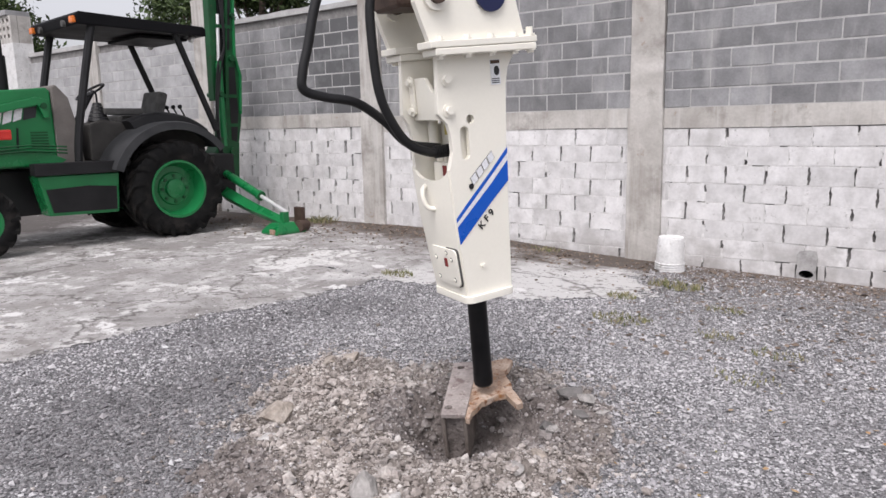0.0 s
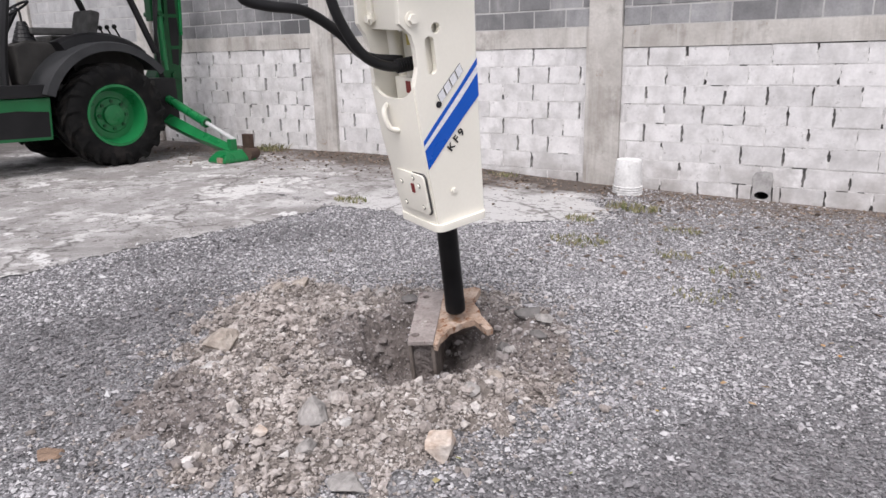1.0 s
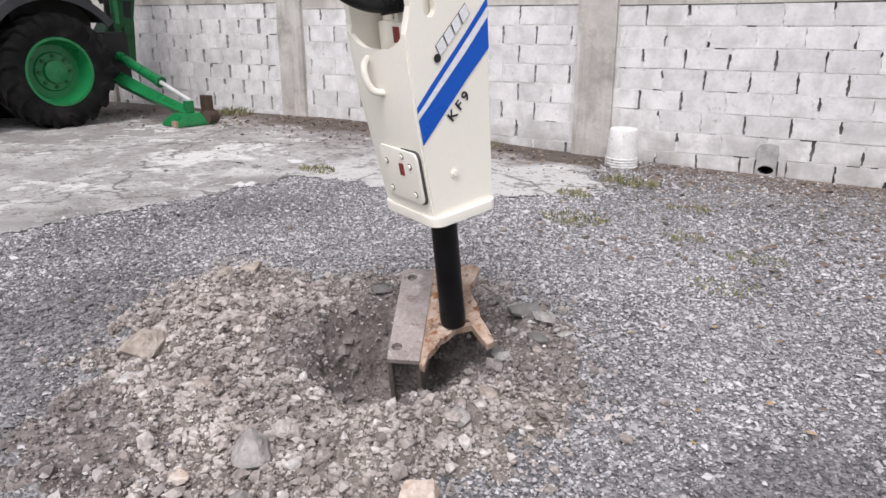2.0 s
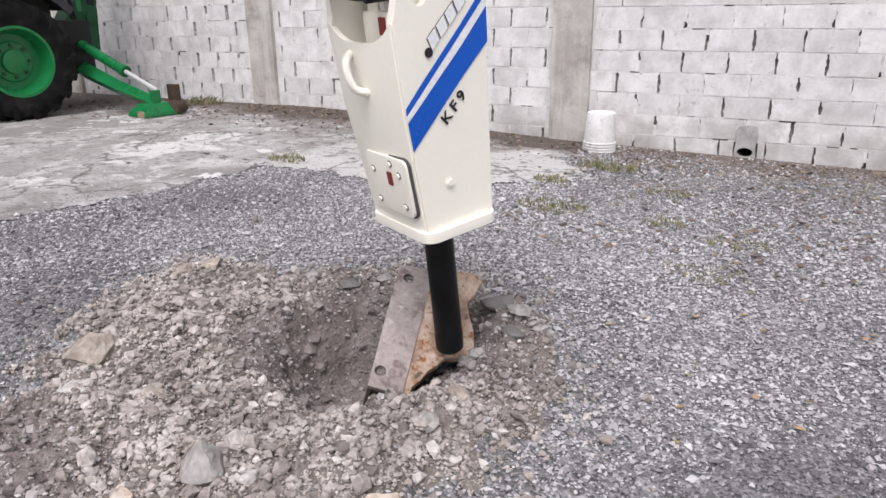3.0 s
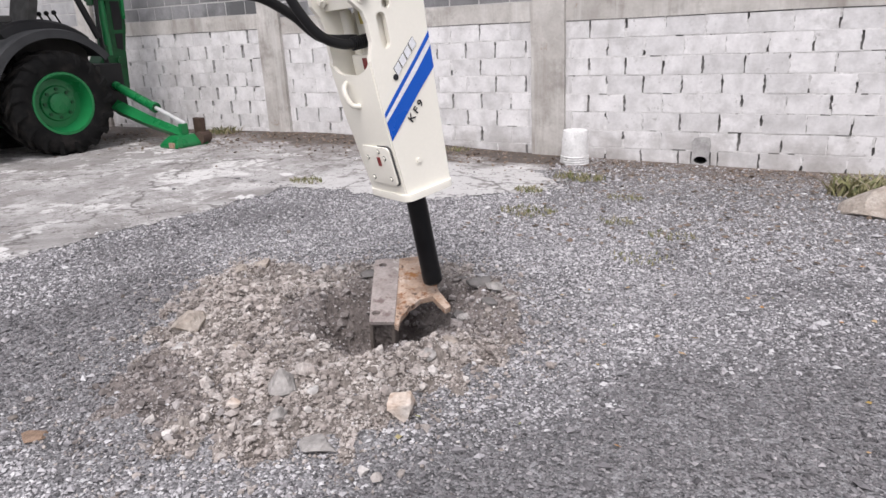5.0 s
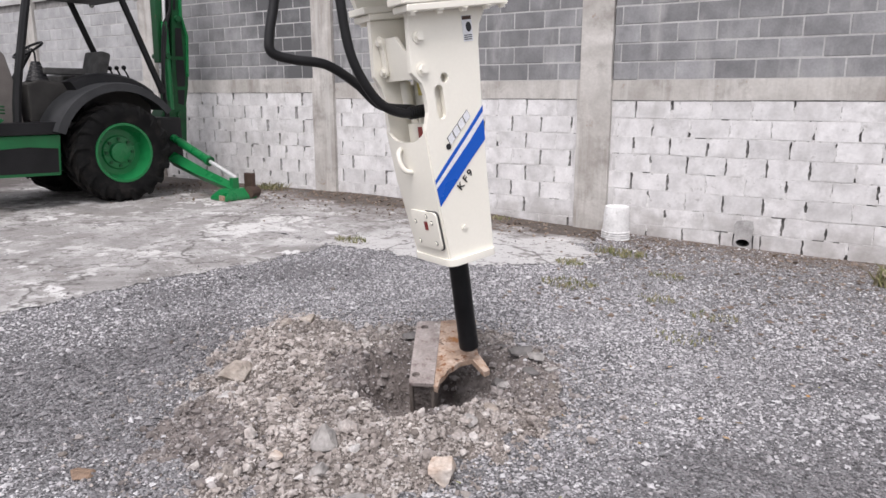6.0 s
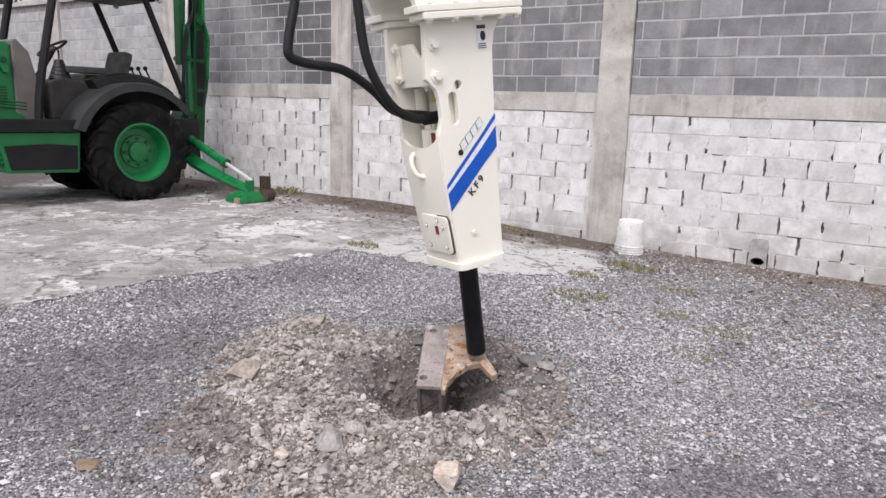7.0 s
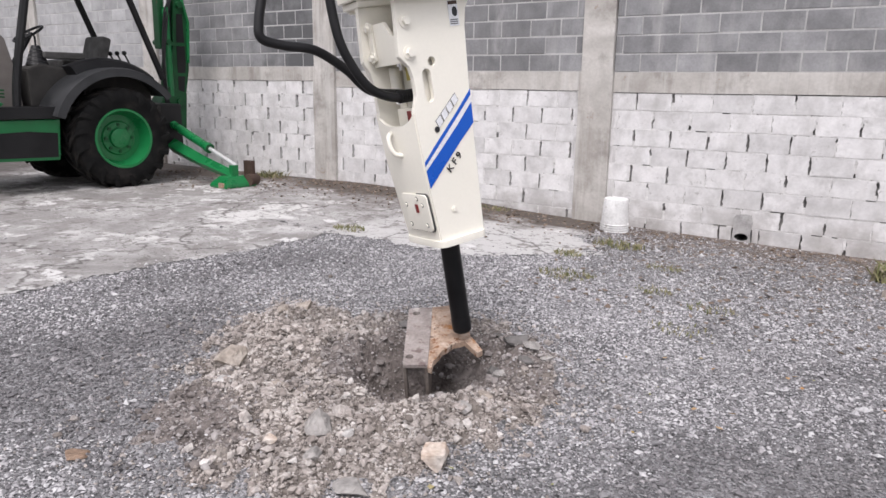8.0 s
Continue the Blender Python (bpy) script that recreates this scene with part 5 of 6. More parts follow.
    box(bm, -0.12, 0.09, -0.1, 0.1, 0.05, 0.665)
    bev(bm, 0.015)
    part("cylinder_block", bm, M_IVORY, cell, smooth=True)
    bm = BM()
    box(bm, -0.06, 0.09, -0.095, 0.095, 0.666, 1.14)
    bev(bm, 0.015)
    part("accumulator_block", bm, M_IVORY, cell, smooth=True)
    bm = BM()
    box(bm, -0.135, -0.02, -0.108, -0.1, 0.667, 0.9)
    part("inner_liner", bm, M_IVORY, cell)
    for y in (-0.07, 0.0, 0.07):
        bm = BM()
        cyl(bm, (-0.09, y, 0.665), (-0.09, y, 0.7), 0.02, n=6)
        part("tie_rod_nut", bm, M_IVORY, cell)
    bm = BM()
    box(bm, -0.126, -0.12, -0.03, 0.0, 0.6, 0.65)
    part("tag", bm, M_DARK_RED, cell, "small dark red tag")
    bm = BM()
    box(bm, -0.066, -0.06, -0.05, 0.05, 0.79, 0.87)
    part("label_plate", bm, M_YELLOW, cell, "yellow label")
    bm = BM()
    cyl(bm, (-0.1, 0.1, 0.7), (-0.1, 0.1, 0.86), 0.026)
    part("side_pipe", bm, M_IVORY, cell, smooth=True)
    # upper cross plate with bolted bar
    bm = BM()
    sheet(bm, [(0.15, 0.87), (0.15, 1.065), (0.0, 1.065), (-0.06, 1.0), (-0.13, 0.985), (-0.13, 0.87)], [], lambda u, v: V(-0.185, u, v), (1, 0, 0), 0.022)
    bev(bm, 0.005)
    cross = part("cross_plate", bm, M_IVORY, ob, smooth=True)
    bm = BM()
    box(bm, -0.2, -0.186, 0.085, 0.125, 0.9, 1.07)
    bev(bm, 0.006)
    part("bolted_bar", bm, M_IVORY, cross)
    for z in (0.915, 1.05):
        hex_bolt(cross, (-0.2, 0.105, z), (-1, 0, 0), 0.018, 0.014)
    bm = BM()
    box(bm, -0.03, 0.08, -0.1, 0.11, 1.0, 1.147)
    bev(bm, 0.02)
    part("buffer", bm, M_IVORY, ob, "ivory buffer block", True)
    # flanges
    for z0, z1, x0, x1 in ((1.15, 1.18, -0.235, 0.31), (1.182, 1.213, -0.258, 0.316)):
        bm = BM()
        sheet(bm, [(x0, -0.225), (x1, -0.225), (x1, 0.265), (x0, 0.265), (x0, 0.11), (-0.05, 0.11), (-0.05, -0.1), (x0, -0.1)], [], lambda u, v: V(u, v, z0), (0, 0, 1), z1 - z0)
        bev(bm, 0.004, 1, 50)
        part("flange", bm, M_IVORY, ob)
    for x in (-0.2, -0.06, 0.07, 0.2, 0.29):
        for y in (-0.2, 0.24):
            hex_bolt(ob, (x, y, 1.15), (0, 0, -1), 0.017, 0.012)
            hex_bolt(ob, (x, y, 1.213), (0, 0, 1), 0.017, 0.03 if x > 0.25 else 0.014)
    # mounting ears, pins and the tip of the carrier's arm
    for y0 in (-0.19, 0.19):
        bm = BM()
        sheet(bm, [(-0.245, 1.213), (0.268, 1.213), (0.232, 1.372), (0.2, 1.5), (0.12, 1.6), (-0.12, 1.6), (-0.26, 1.52), (-0.3, 1.38)], [], lambda u, v: V(u, y0, v), (0, 1, 0), 0.035)
        bev(bm, 0.006, 2, 50)
        part("ear", bm, M_IVORY, ob)
        bm = BM()
        tip = -0.004 if y0 < 0 else 0.039
        cyl(bm, (0.085, y0 + tip, 1.405), (0.085, y0 + tip + (-0.012 if y0 < 0 else 0.012), 1.405), 0.08, n=32)
        part("pin_cap", bm, M_NAVY, ob, "round navy pin cap", True)
        bm = BM()
        cyl(bm, (-0.2, y0 - 0.02, 1.4), (-0.2, y0 + 0.055, 1.4), 0.062, n=24)
        part("boss", bm, M_IVORY, ob, smooth=True)
        bm = BM()
        cyl(bm, (-0.2, y0 - 0.045, 1.4), (-0.2, y0 + 0.08, 1.4), 0.036, n=20)
        part("pin", bm, M_BROWN_STEEL, ob, smooth=True)
    bm = BM()
    box(bm, -0.34, 0.06, -0.12, 0.14, 1.365, 1.6)
    bev(bm, 0.04, 3)
    part("arm_end", bm, M_BROWN_STEEL, ob, "dark brown worn arm end", True)
    # hoses
    bm = BM()
    tube(bm, [(-0.36, -0.03, 1.56), (-0.427, -0.03, 1.41), (-0.44, -0.03, 1.22), (-0.433, -0.03, 1.03), (-0.393, -0.03, 0.901), (-0.32, -0.03, 0.786), (-0.215, -0.03, 0.728), (-0.089, -0.03, 0.715)], 0.0215, 14, 8)
    hose = part("hose", bm, M_RUBBER, ob, "black hydraulic hose", True)
    bm = BM()
    ridges = [(0.001, 0.0)]
    for i in range(7):
        ridges += [(0.026, 0.013 * i), (0.03, 0.013 * i + 0.003), (0.03, 0.013 * i + 0.009), (0.026, 0.013 * i + 0.0125)]
    lathe(bm, ridges + [(0.001, 0.092)], 16, pose(-0.178, -0.03, 0.722, 0, 0, -90))
    part("hose_collar", bm, M_BLACK_STEEL, hose, smooth=True)
    bm = BM()
    tube(bm, [(-0.5, 0.1, 1.62), (-0.62, 0.1, 1.432), (-0.685, 0.1, 1.247), (-0.727, 0.1, 1.131), (-0.73, 0.1, 1.06), (-0.637, 0.1, 1.021), (-0.491, 0.1, 0.983), (-0.359, 0.1, 0.885), (-0.253, 0.09, 0.77), (-0.1, 0.05, 0.73)], 0.0215, 14, 8)
    part("hose", bm, M_RUBBER, ob, "black hydraulic hose", True)
    return ob


BREAKER = breaker()


# ---- the steel bracket being driven into the pit ----
def bracket():
    ob = thing("steel_bracket", pose(-1.772, 1.806, 0.13, 9.6, -2.7, 26.7), "rusty cut steel channel bracket standing in the pit", "bracket")
    bm = BM()
    sheet(bm, [(0.004, 0), (0.13, -0.004), (0.134, 0.3), (0.134, 0.547), (0.06, 0.55), (-0.002, 0.54), (0, 0.25)], [circle2(0.045, 0.488, 0.021, 18), circle2(0.034, 0.068, 0.021, 18)], lambda u, v: V(u, v, -0.022), (0, 0, 1), 0.022)
    bev(bm, 0.003, 2, 50)
    part("top_plate", bm, M_OLD_STEEL, ob, "brown-grey plate with two bolt holes")
    for x in (0.002, 0.112):
        bm = BM()
        low = -0.31 if x < 0.05 else -0.29
        sheet(bm, [(0.006, -0.02), (0.54, -0.02), (0.5, -0.2), (0.3, low), (0.06, low), (0.012, low + 0.05)], [], lambda u, v: V(x, u, v), (1, 0, 0), 0.018)
        bev(bm, 0.003, 1, 50)
        part("side_flange", bm, M_DIRTY_STEEL, ob, "soil-caked side flange")
    bm = BM()
    box(bm, 0.021, 0.111, 0.035, 0.42, -0.29, -0.023)
    bmesh.ops.subdivide_edges(bm, edges=bm.edges[:], cuts=5, use_grid_fill=True)
    for v in bm.verts:
        v.co.y += 0.03 * noise.noise(v.co * 14)
    part("packed_soil", bm, M_DARKSOIL, ob, "dark soil packed inside the channel")
    bm = BM()
    web = [(0.129, -0.01), (0.15, -0.02), (0.158, 0.045), (0.18, 0.07), (0.2, 0.115), (0.222, 0.14), (0.255, 0.195), (0.29, 0.2), (0.318, 0.205), (0.345, 0.16), (0.385, 0.105), (0.412, 0.135), (0.38, 0.21),
           (0.35, 0.265), (0.338, 0.34), (0.31, 0.4), (0.295, 0.45), (0.315, 0.5), (0.335, 0.57), (0.3, 0.595), (0.22, 0.585), (0.13, 0.55)]
    sheet(bm, web, [], lambda u, v: V(u, v, -0.04 - 0.12 * max(0, u - 0.3) + 0.008 * math.sin(31 * u + 17 * v)), (0, 0, 1), 0.034)
    bev(bm, 0.006, 2, 50)
    part("cut_web", bm, M_RUST, ob, "flame-cut rusty orange web with lug")
    bm = BM()
    sheet(bm, [(0.14, -0.03), (0.3, -0.05), (0.28, -0.2), (0.14, -0.22)], [], lambda u, v: V(u, 0.42, v), (0, 1, 0), 0.03)
    bev(bm, 0.004, 1, 50)
    part("cross_web", bm, M_DIRTY_STEEL, ob)
    return ob


BRACKET = bracket()


# ---- small things in the yard ----
def bucket(x, y):
    ob = thing("bucket", pose(x, y, float(yard(x, y)) + 0.002, 2, 1, 20), "scuffed white plastic bucket standing upside down by the wall", "bucket")
    bm = BM()
    prof = [(0.152, 0.0), (0.158, 0.004), (0.158, 0.012), (0.15, 0.016)]
    for k in range(3):
        z = 0.03 + 0.026 * k
        prof += [(0.15, z), (0.157, z + 0.003), (0.157, z + 0.01), (0.149, z + 0.013)]
    prof += [(0.146, 0.13), (0.134, 0.35), (0.128, 0.366), (0.122, 0.362), (0.001, 0.36)]
    lathe(bm, prof, 40, pose(0, 0, 0, 90, 0, 0))
    part("shell", bm, M_WHITE_PAINT, ob, smooth=True)
    bm = BM()
    box(bm, -0.142, -0.132, -0.02, 0.02, 0.25, 0.27)
    part("handle_lug", bm, M_WHITE_PAINT, ob)


bucket(-2.19, 6.56)


def drain():
    bm = BM()
    sheet(bm, [(-0.1, -0.1), (0.1, -0.1), (0.088, 0.05), (0.1, 0.17), (0.085, 0.24), (0.02, 0.252), (-0.07, 0.235), (-0.1, 0.19), (-0.085, 0.1), (-0.09, 0.04)], [circle2(0.0, 0.0, 0.07, 12, 1.0, 0.6)], lambda u, v: V(-0.93 + u, WALL_Y - 0.014, v), (0, 1, 0), 0.03)
    ob = part("drain", bm, M_PATCH)
    tagged(ob, "dark drain hole patched with bare mortar at the wall's foot", "drain", kind="structure")
    bm = BM()
    lathe(bm, [(0.072, -0.0), (0.072, 0.4), (0.001, 0.4)], 16, pose(-0.93, WALL_Y + 0.016, 0.02))
    part("drain_pipe", bm, M_STICKER, ob, "black inside of the drain")


drain()


def rock(x, y, size, material, seed, flat=0.7, label="", lift=0.0, turn=0.0, stretch=1.0, form=""):
    """One larger broken stone with facets and chipped edges."""
    r = random.Random(seed)
    bm = BM()
    bmesh.ops.create_icosphere(bm, subdivisions=3, radius=1)
    cuts = [(V(r.gauss(0, 1), r.gauss(0, 1), r.gauss(0, 1)).normalized(), r.uniform(0.42, 0.78)) for _ in range(15)]
    if form == "block":
        cuts = [(V(a, b, c).normalized(), r.uniform(0.5, 0.66)) for a, b, c in ((1, 0.1, 0.1), (-1, 0.15, 0), (0.1, 1, 0.1), (0, -1, 0.2), (0.15, 0.1, 1), (0, 0, -1))] + cuts[:5]
    if form == "peak":
        cuts = [(V(math.cos(a), math.sin(a), 0.62).normalized(), r.uniform(0.36, 0.46)) for a in (0.3, 1.7, 2.9, 4.1, 5.3)] + cuts[:3]
    for v in bm.verts:
        for nrm, d in cuts:
            over = v.co.dot(nrm) - d
            if over > 0:
                v.co -= nrm * over
        v.co += v.co.normalized() * 0.06 * noise.noise(v.co * 3 + V(seed, 0, 0))
        v.co = V(v.co.x * stretch, v.co.y, v.co.z * flat) * size
    ob = part("rock", bm, material)
    ob.matrix_world = pose(x, y, float(surface_z(x, y)) + size * flat * 0.5 + lift, 16 if form == "block" else 0, -13 if form == "block" else 0, turn)
    return tagged(ob, label, "rock", "loose rocks round the pit")


rock(-1.58, 1.03, 0.085, M_ROCK_GREY, 1, 0.85, "pale grey angular rock on the dug soil", form="peak")
rock(-1.03, 1.09, 0.082, M_ROCK_PINK, 2, 0.95, "white and tan broken rock on the gravel", turn=25, form="block")
rock(-2.37, 1.27, 0.115, M_ROCK_TAN, 23, 0.7, "tan flat-sided rock in the soil heap", turn=70, stretch=1.15)
rock(-2.66, 2.1, 0.06, M_ROCK_TAN, 4, 0.8, "grey-brown rock on top of the heap")
rock(-2.77, 2.03, 0.055, M_ROCK_TAN, 5, 0.8, "grey-brown rock on top of the heap")
rock(-1.21, 0.78, 0.085, M_ROCK_GREY, 6, 0.35, "flat grey stone on the gravel", turn=15, stretch=1.3)
rock(-1.45, 0.85, 0.05, M_ROCK_GREY, 7, 0.8, "small grey rock beside the heap")
rock(-1.68, 0.85, 0.045, M_ROCK_PINK, 8, 0.7, "small pinkish rock beside the heap")
rock(-1.43, 1.05, 0.032, M_ROCK_WHITE, 9, 0.7, "small white stone on the soil")
rock(-1.3, 2.34, 0.075, M_ROCK_DARK, 10, 0.55, "broken dark slab at the pit's edge", 0.0, 40, 1.4)
rock(-1.33, 2.12, 0.08, M_ROCK_DARK, 12, 0.5, "dark grey clod at the pit's edge", turn=70)
rock(-2.27, 1.12, 0.065, M_ROCK_WHITE, 13, 0.25, "flat whitish stone on the soil", turn=20, stretch=1.5)
rock(-1.98, 1.2, 0.06, M_ROCK_TAN, 14, 0.4, "flat tan clod on the soil", turn=-20, stretch=1.4)
rock(-1.83, 2.5, 0.05, M_ROCK_GREY, 16, 0.7, "grey rock beyond the pit")
rock(-2.2, 2.28, 0.05, M_ROCK_GREY, 17, 0.7, "grey rock beyond the pit")
rock(-2.22, 0.36, 0.06, M_ROCK_RUSTY, 15, 0.2, "flat rust-brown stone on the gravel", turn=10, stretch=1.3)
rock(-1.15, 1.7, 0.05, M_ROCK_TAN, 18, 0.7, "pale clod near the pit")
rock(-1.12, 1.45, 0.055, M_ROCK_GREY, 19, 0.7, "grey-tan clod near the pit")
for i, (rx, ry, rs, rt) in enumerate([(-1.5, 2.52, 0.06, 20), (-1.4, 2.45, 0.045, 60), (-1.2, 2.28, 0.06, -30), (-1.16, 2.14, 0.05, 10), (-1.26, 2.02, 0.04, 80), (-1.08, 2.22, 0.04, 35), (-2.02, 2.3, 0.06, 15), (-1.92, 2.42, 0.04, 50)]):
    rock(rx, ry, rs, M_ROCK_GREY if i % 3 else M_ROCK_DARK, 40 + i, 0.5, "broken grey clod of damp ground at the pit's rim", turn=rt, stretch=1.35)
boulder = rock(0.72, 5.02, 0.4, M_ROCK_TAN, 29, 0.6, "large tan boulder lying near the wall", turn=10, stretch=1.15, lift=-0.07)


def weed(x, y, size, n, seed, tall=1.0):
    """A clump of thin bent blades."""
    n = int(n * 1.2)
    rng = np.random.default_rng(seed)
    a, rad = rng.uniform(0, 2 * np.pi, n), size * np.sqrt(rng.uniform(0, 1, n))
    bx, by = rad * np.cos(a) * 1.5, rad * np.sin(a)
    h = rng.uniform(0.015, 0.055, n) * tall
    lean = rng.normal(0, 0.6, (n, 2)) * h[:, None]
    t = rng.uniform(0, np.pi, n)
    w = rng.uniform(0.0025, 0.006, n) * (0.7 + 0.5 * tall)
    z0 = yard(x + bx, y + by) - yard(x, y)
    p0 = np.stack([bx - w * np.cos(t), by - w * np.sin(t), z0], 1)
    p1 = np.stack([bx + w * np.cos(t), by + w * np.sin(t), z0], 1)
    mid = np.stack([bx + lean[:, 0] * 0.4, by + lean[:, 1] * 0.4, z0 + h * 0.65], 1)
    ww = np.stack([w * np.cos(t), w * np.sin(t), 0 * w], 1) * 0.9
    tip = np.stack([bx + lean[:, 0], by + lean[:, 1], z0 + h], 1)
    v = np.stack([p0, p1, mid + ww, mid - ww, tip], 1)
    k = (np.arange(n) * 5)[:, None]
    ob = big_mesh("weed_clump", v.reshape(-1, 3), np.concatenate([k + np.array(f) for f in ((0, 1, 2), (0, 2, 3), (3, 2, 4))]), M_GRASS)
    ob.location = (x, y, float(yard(x, y)) + 0.004)
    tagged(ob, "low yellow-green weeds growing out of the gravel", "weeds", kind="stuff")


for i, (wx, wy, ws, wn_, wt) in enumerate([(-4.11, 4.28, 0.12, 130, 0.9), (-1.76, 5.41, 0.17, 170, 1.2), (-1.98, 4.7, 0.09, 90, 0.9), (-1.72, 4.06, 0.16, 170, 0.7), (-1.03, 4.04, 0.1, 80, 0.6),
                                          (-0.58, 3.84, 0.12, 70, 0.6), (-0.66, 3.3, 0.13, 60, 0.6), (-7.7, 6.75, 0.2, 120, 2.2), (-3.79, 6.75, 0.13, 80, 0.9), (0.75, 5.7, 0.3, 600, 3.4), (-1.15, 4.75, 0.1, 90, 0.6)]):
    weed(wx, wy, ws, wn_, 50 + i, wt)


# ---- loose soil, rubble and gravel ----
def scatter_rubble():
    rng = np.random.default_rng(4)
    for name, n, shape, low, tail, top in (("soil_crumbs", 200000, "oct", 0.0032, 0.0019, 0.011), ("rubble", 62000, "ico", 0.0065, 0.0029, 0.023)):
        x, y = rng.uniform(-3.3, -0.5, n), rng.uniform(0.2, 3.0, n)
        far = soil_reach(x, y)
        share = np.where(far < 1, 0.75, 0.16 * np.exp(-(far - 1) / 0.14)) * np.clip((pit_reach(x, y) - 0.75) * 4, 0.06, 1) * (1 - 0.55 * np.clip(dark_soil(x, y), 0, 1))
        clump = np.sin(31 * x + 11 * y) * np.sin(27 * y - 13 * x) + 0.6 * np.sin(67 * x) * np.sin(59 * y + 20 * x)
        keep = rng.uniform(0, 1, n) < share * np.clip(0.75 + 0.45 * clump, 0.2, 1)
        x, y = x[keep], y[keep]
        size = np.clip(low + tail * rng.pareto(1.9, len(x)), low, top)
        dark = rng.uniform(0, 1, len(x)) < dark_soil(x, y)
        soft = rng.uniform(0, 1, len(x)) < 0.62
        for prefix, pick, material, text in (("", ~dark & ~soft, M_CLOD, "pale brown crumbled soil and stones"), ("soft_", ~dark & soft, M_LUMP, "crumbling lumps of pale brown soil"), ("dark_", dark, M_DARKCLOD, "dark damp broken clods round the pit")):
            p = np.stack([x[pick], y[pick], surface_z(x[pick], y[pick]) + rng.uniform(-0.004, 0.007, pick.sum())], 1)
            tagged(stones(prefix + name, p, size[pick], material, rng, shape, 0.82, 0.25), text, "rubble", kind="stuff")
    n = 3600
    x, y = rng.uniform(-3.0, -0.9, n), rng.uniform(0.6, 2.7, n)
    keep = (rng.uniform(0, 1, n) < np.clip(heap(x, y) * 7 - 0.1, 0.02, 0.5)) & (pit_reach(x, y) > 1.02) & (soil_reach(x, y) < 1.0) & (dark_soil(x, y) < 0.5)
    x, y = x[keep], y[keep]
    p = np.stack([x, y, surface_z(x, y) + 0.002], 1)
    tagged(stones("soil_clods", p, np.clip(0.014 + 0.006 * rng.pareto(2.2, len(x)), 0.014, 0.036), M_LUMP, rng, "ico", 0.78, 0.3), "lumps of pale caked soil on the heap", "rubble", kind="stuff")
    n = 1500
    a, d = rng.uniform(0, 2 * np.pi, n), np.sqrt(rng.uniform(0, 1, n))
    x, y = PIT[0] + 0.45 * d * np.cos(a), PIT[1] + 0.45 * d * np.sin(a)
    ok = pit_reach(x, y) < 0.95
    p = np.stack([x[ok], y[ok], surface_z(x[ok], y[ok])], 1)
    tagged(stones("pit_rubble", p, np.clip(0.004 + 0.004 * rng.pareto(2.0, ok.sum()), 0.004, 0.028), M_DARKCLOD, rng, "ico", 0.75, 0.35), "dark crumbled soil inside the pit", "rubble", kind="stuff")


scatter_rubble()


def edge_share(x, y):
    """1 off the paving, thinning out over its ragged edge, a few stray stones further in."""
    off = np.zeros_like(x)
    for k in range(12):
        a, d = 2 * math.pi * k / 12, (0.03, 0.06, 0.1)[k % 3]
        off += ~on_slab(x + d * math.cos(a), y + d * math.sin(a))
    return np.where(on_slab(x, y), 0.014 + 0.8 * (off / 12) ** 1.5, 1.0)


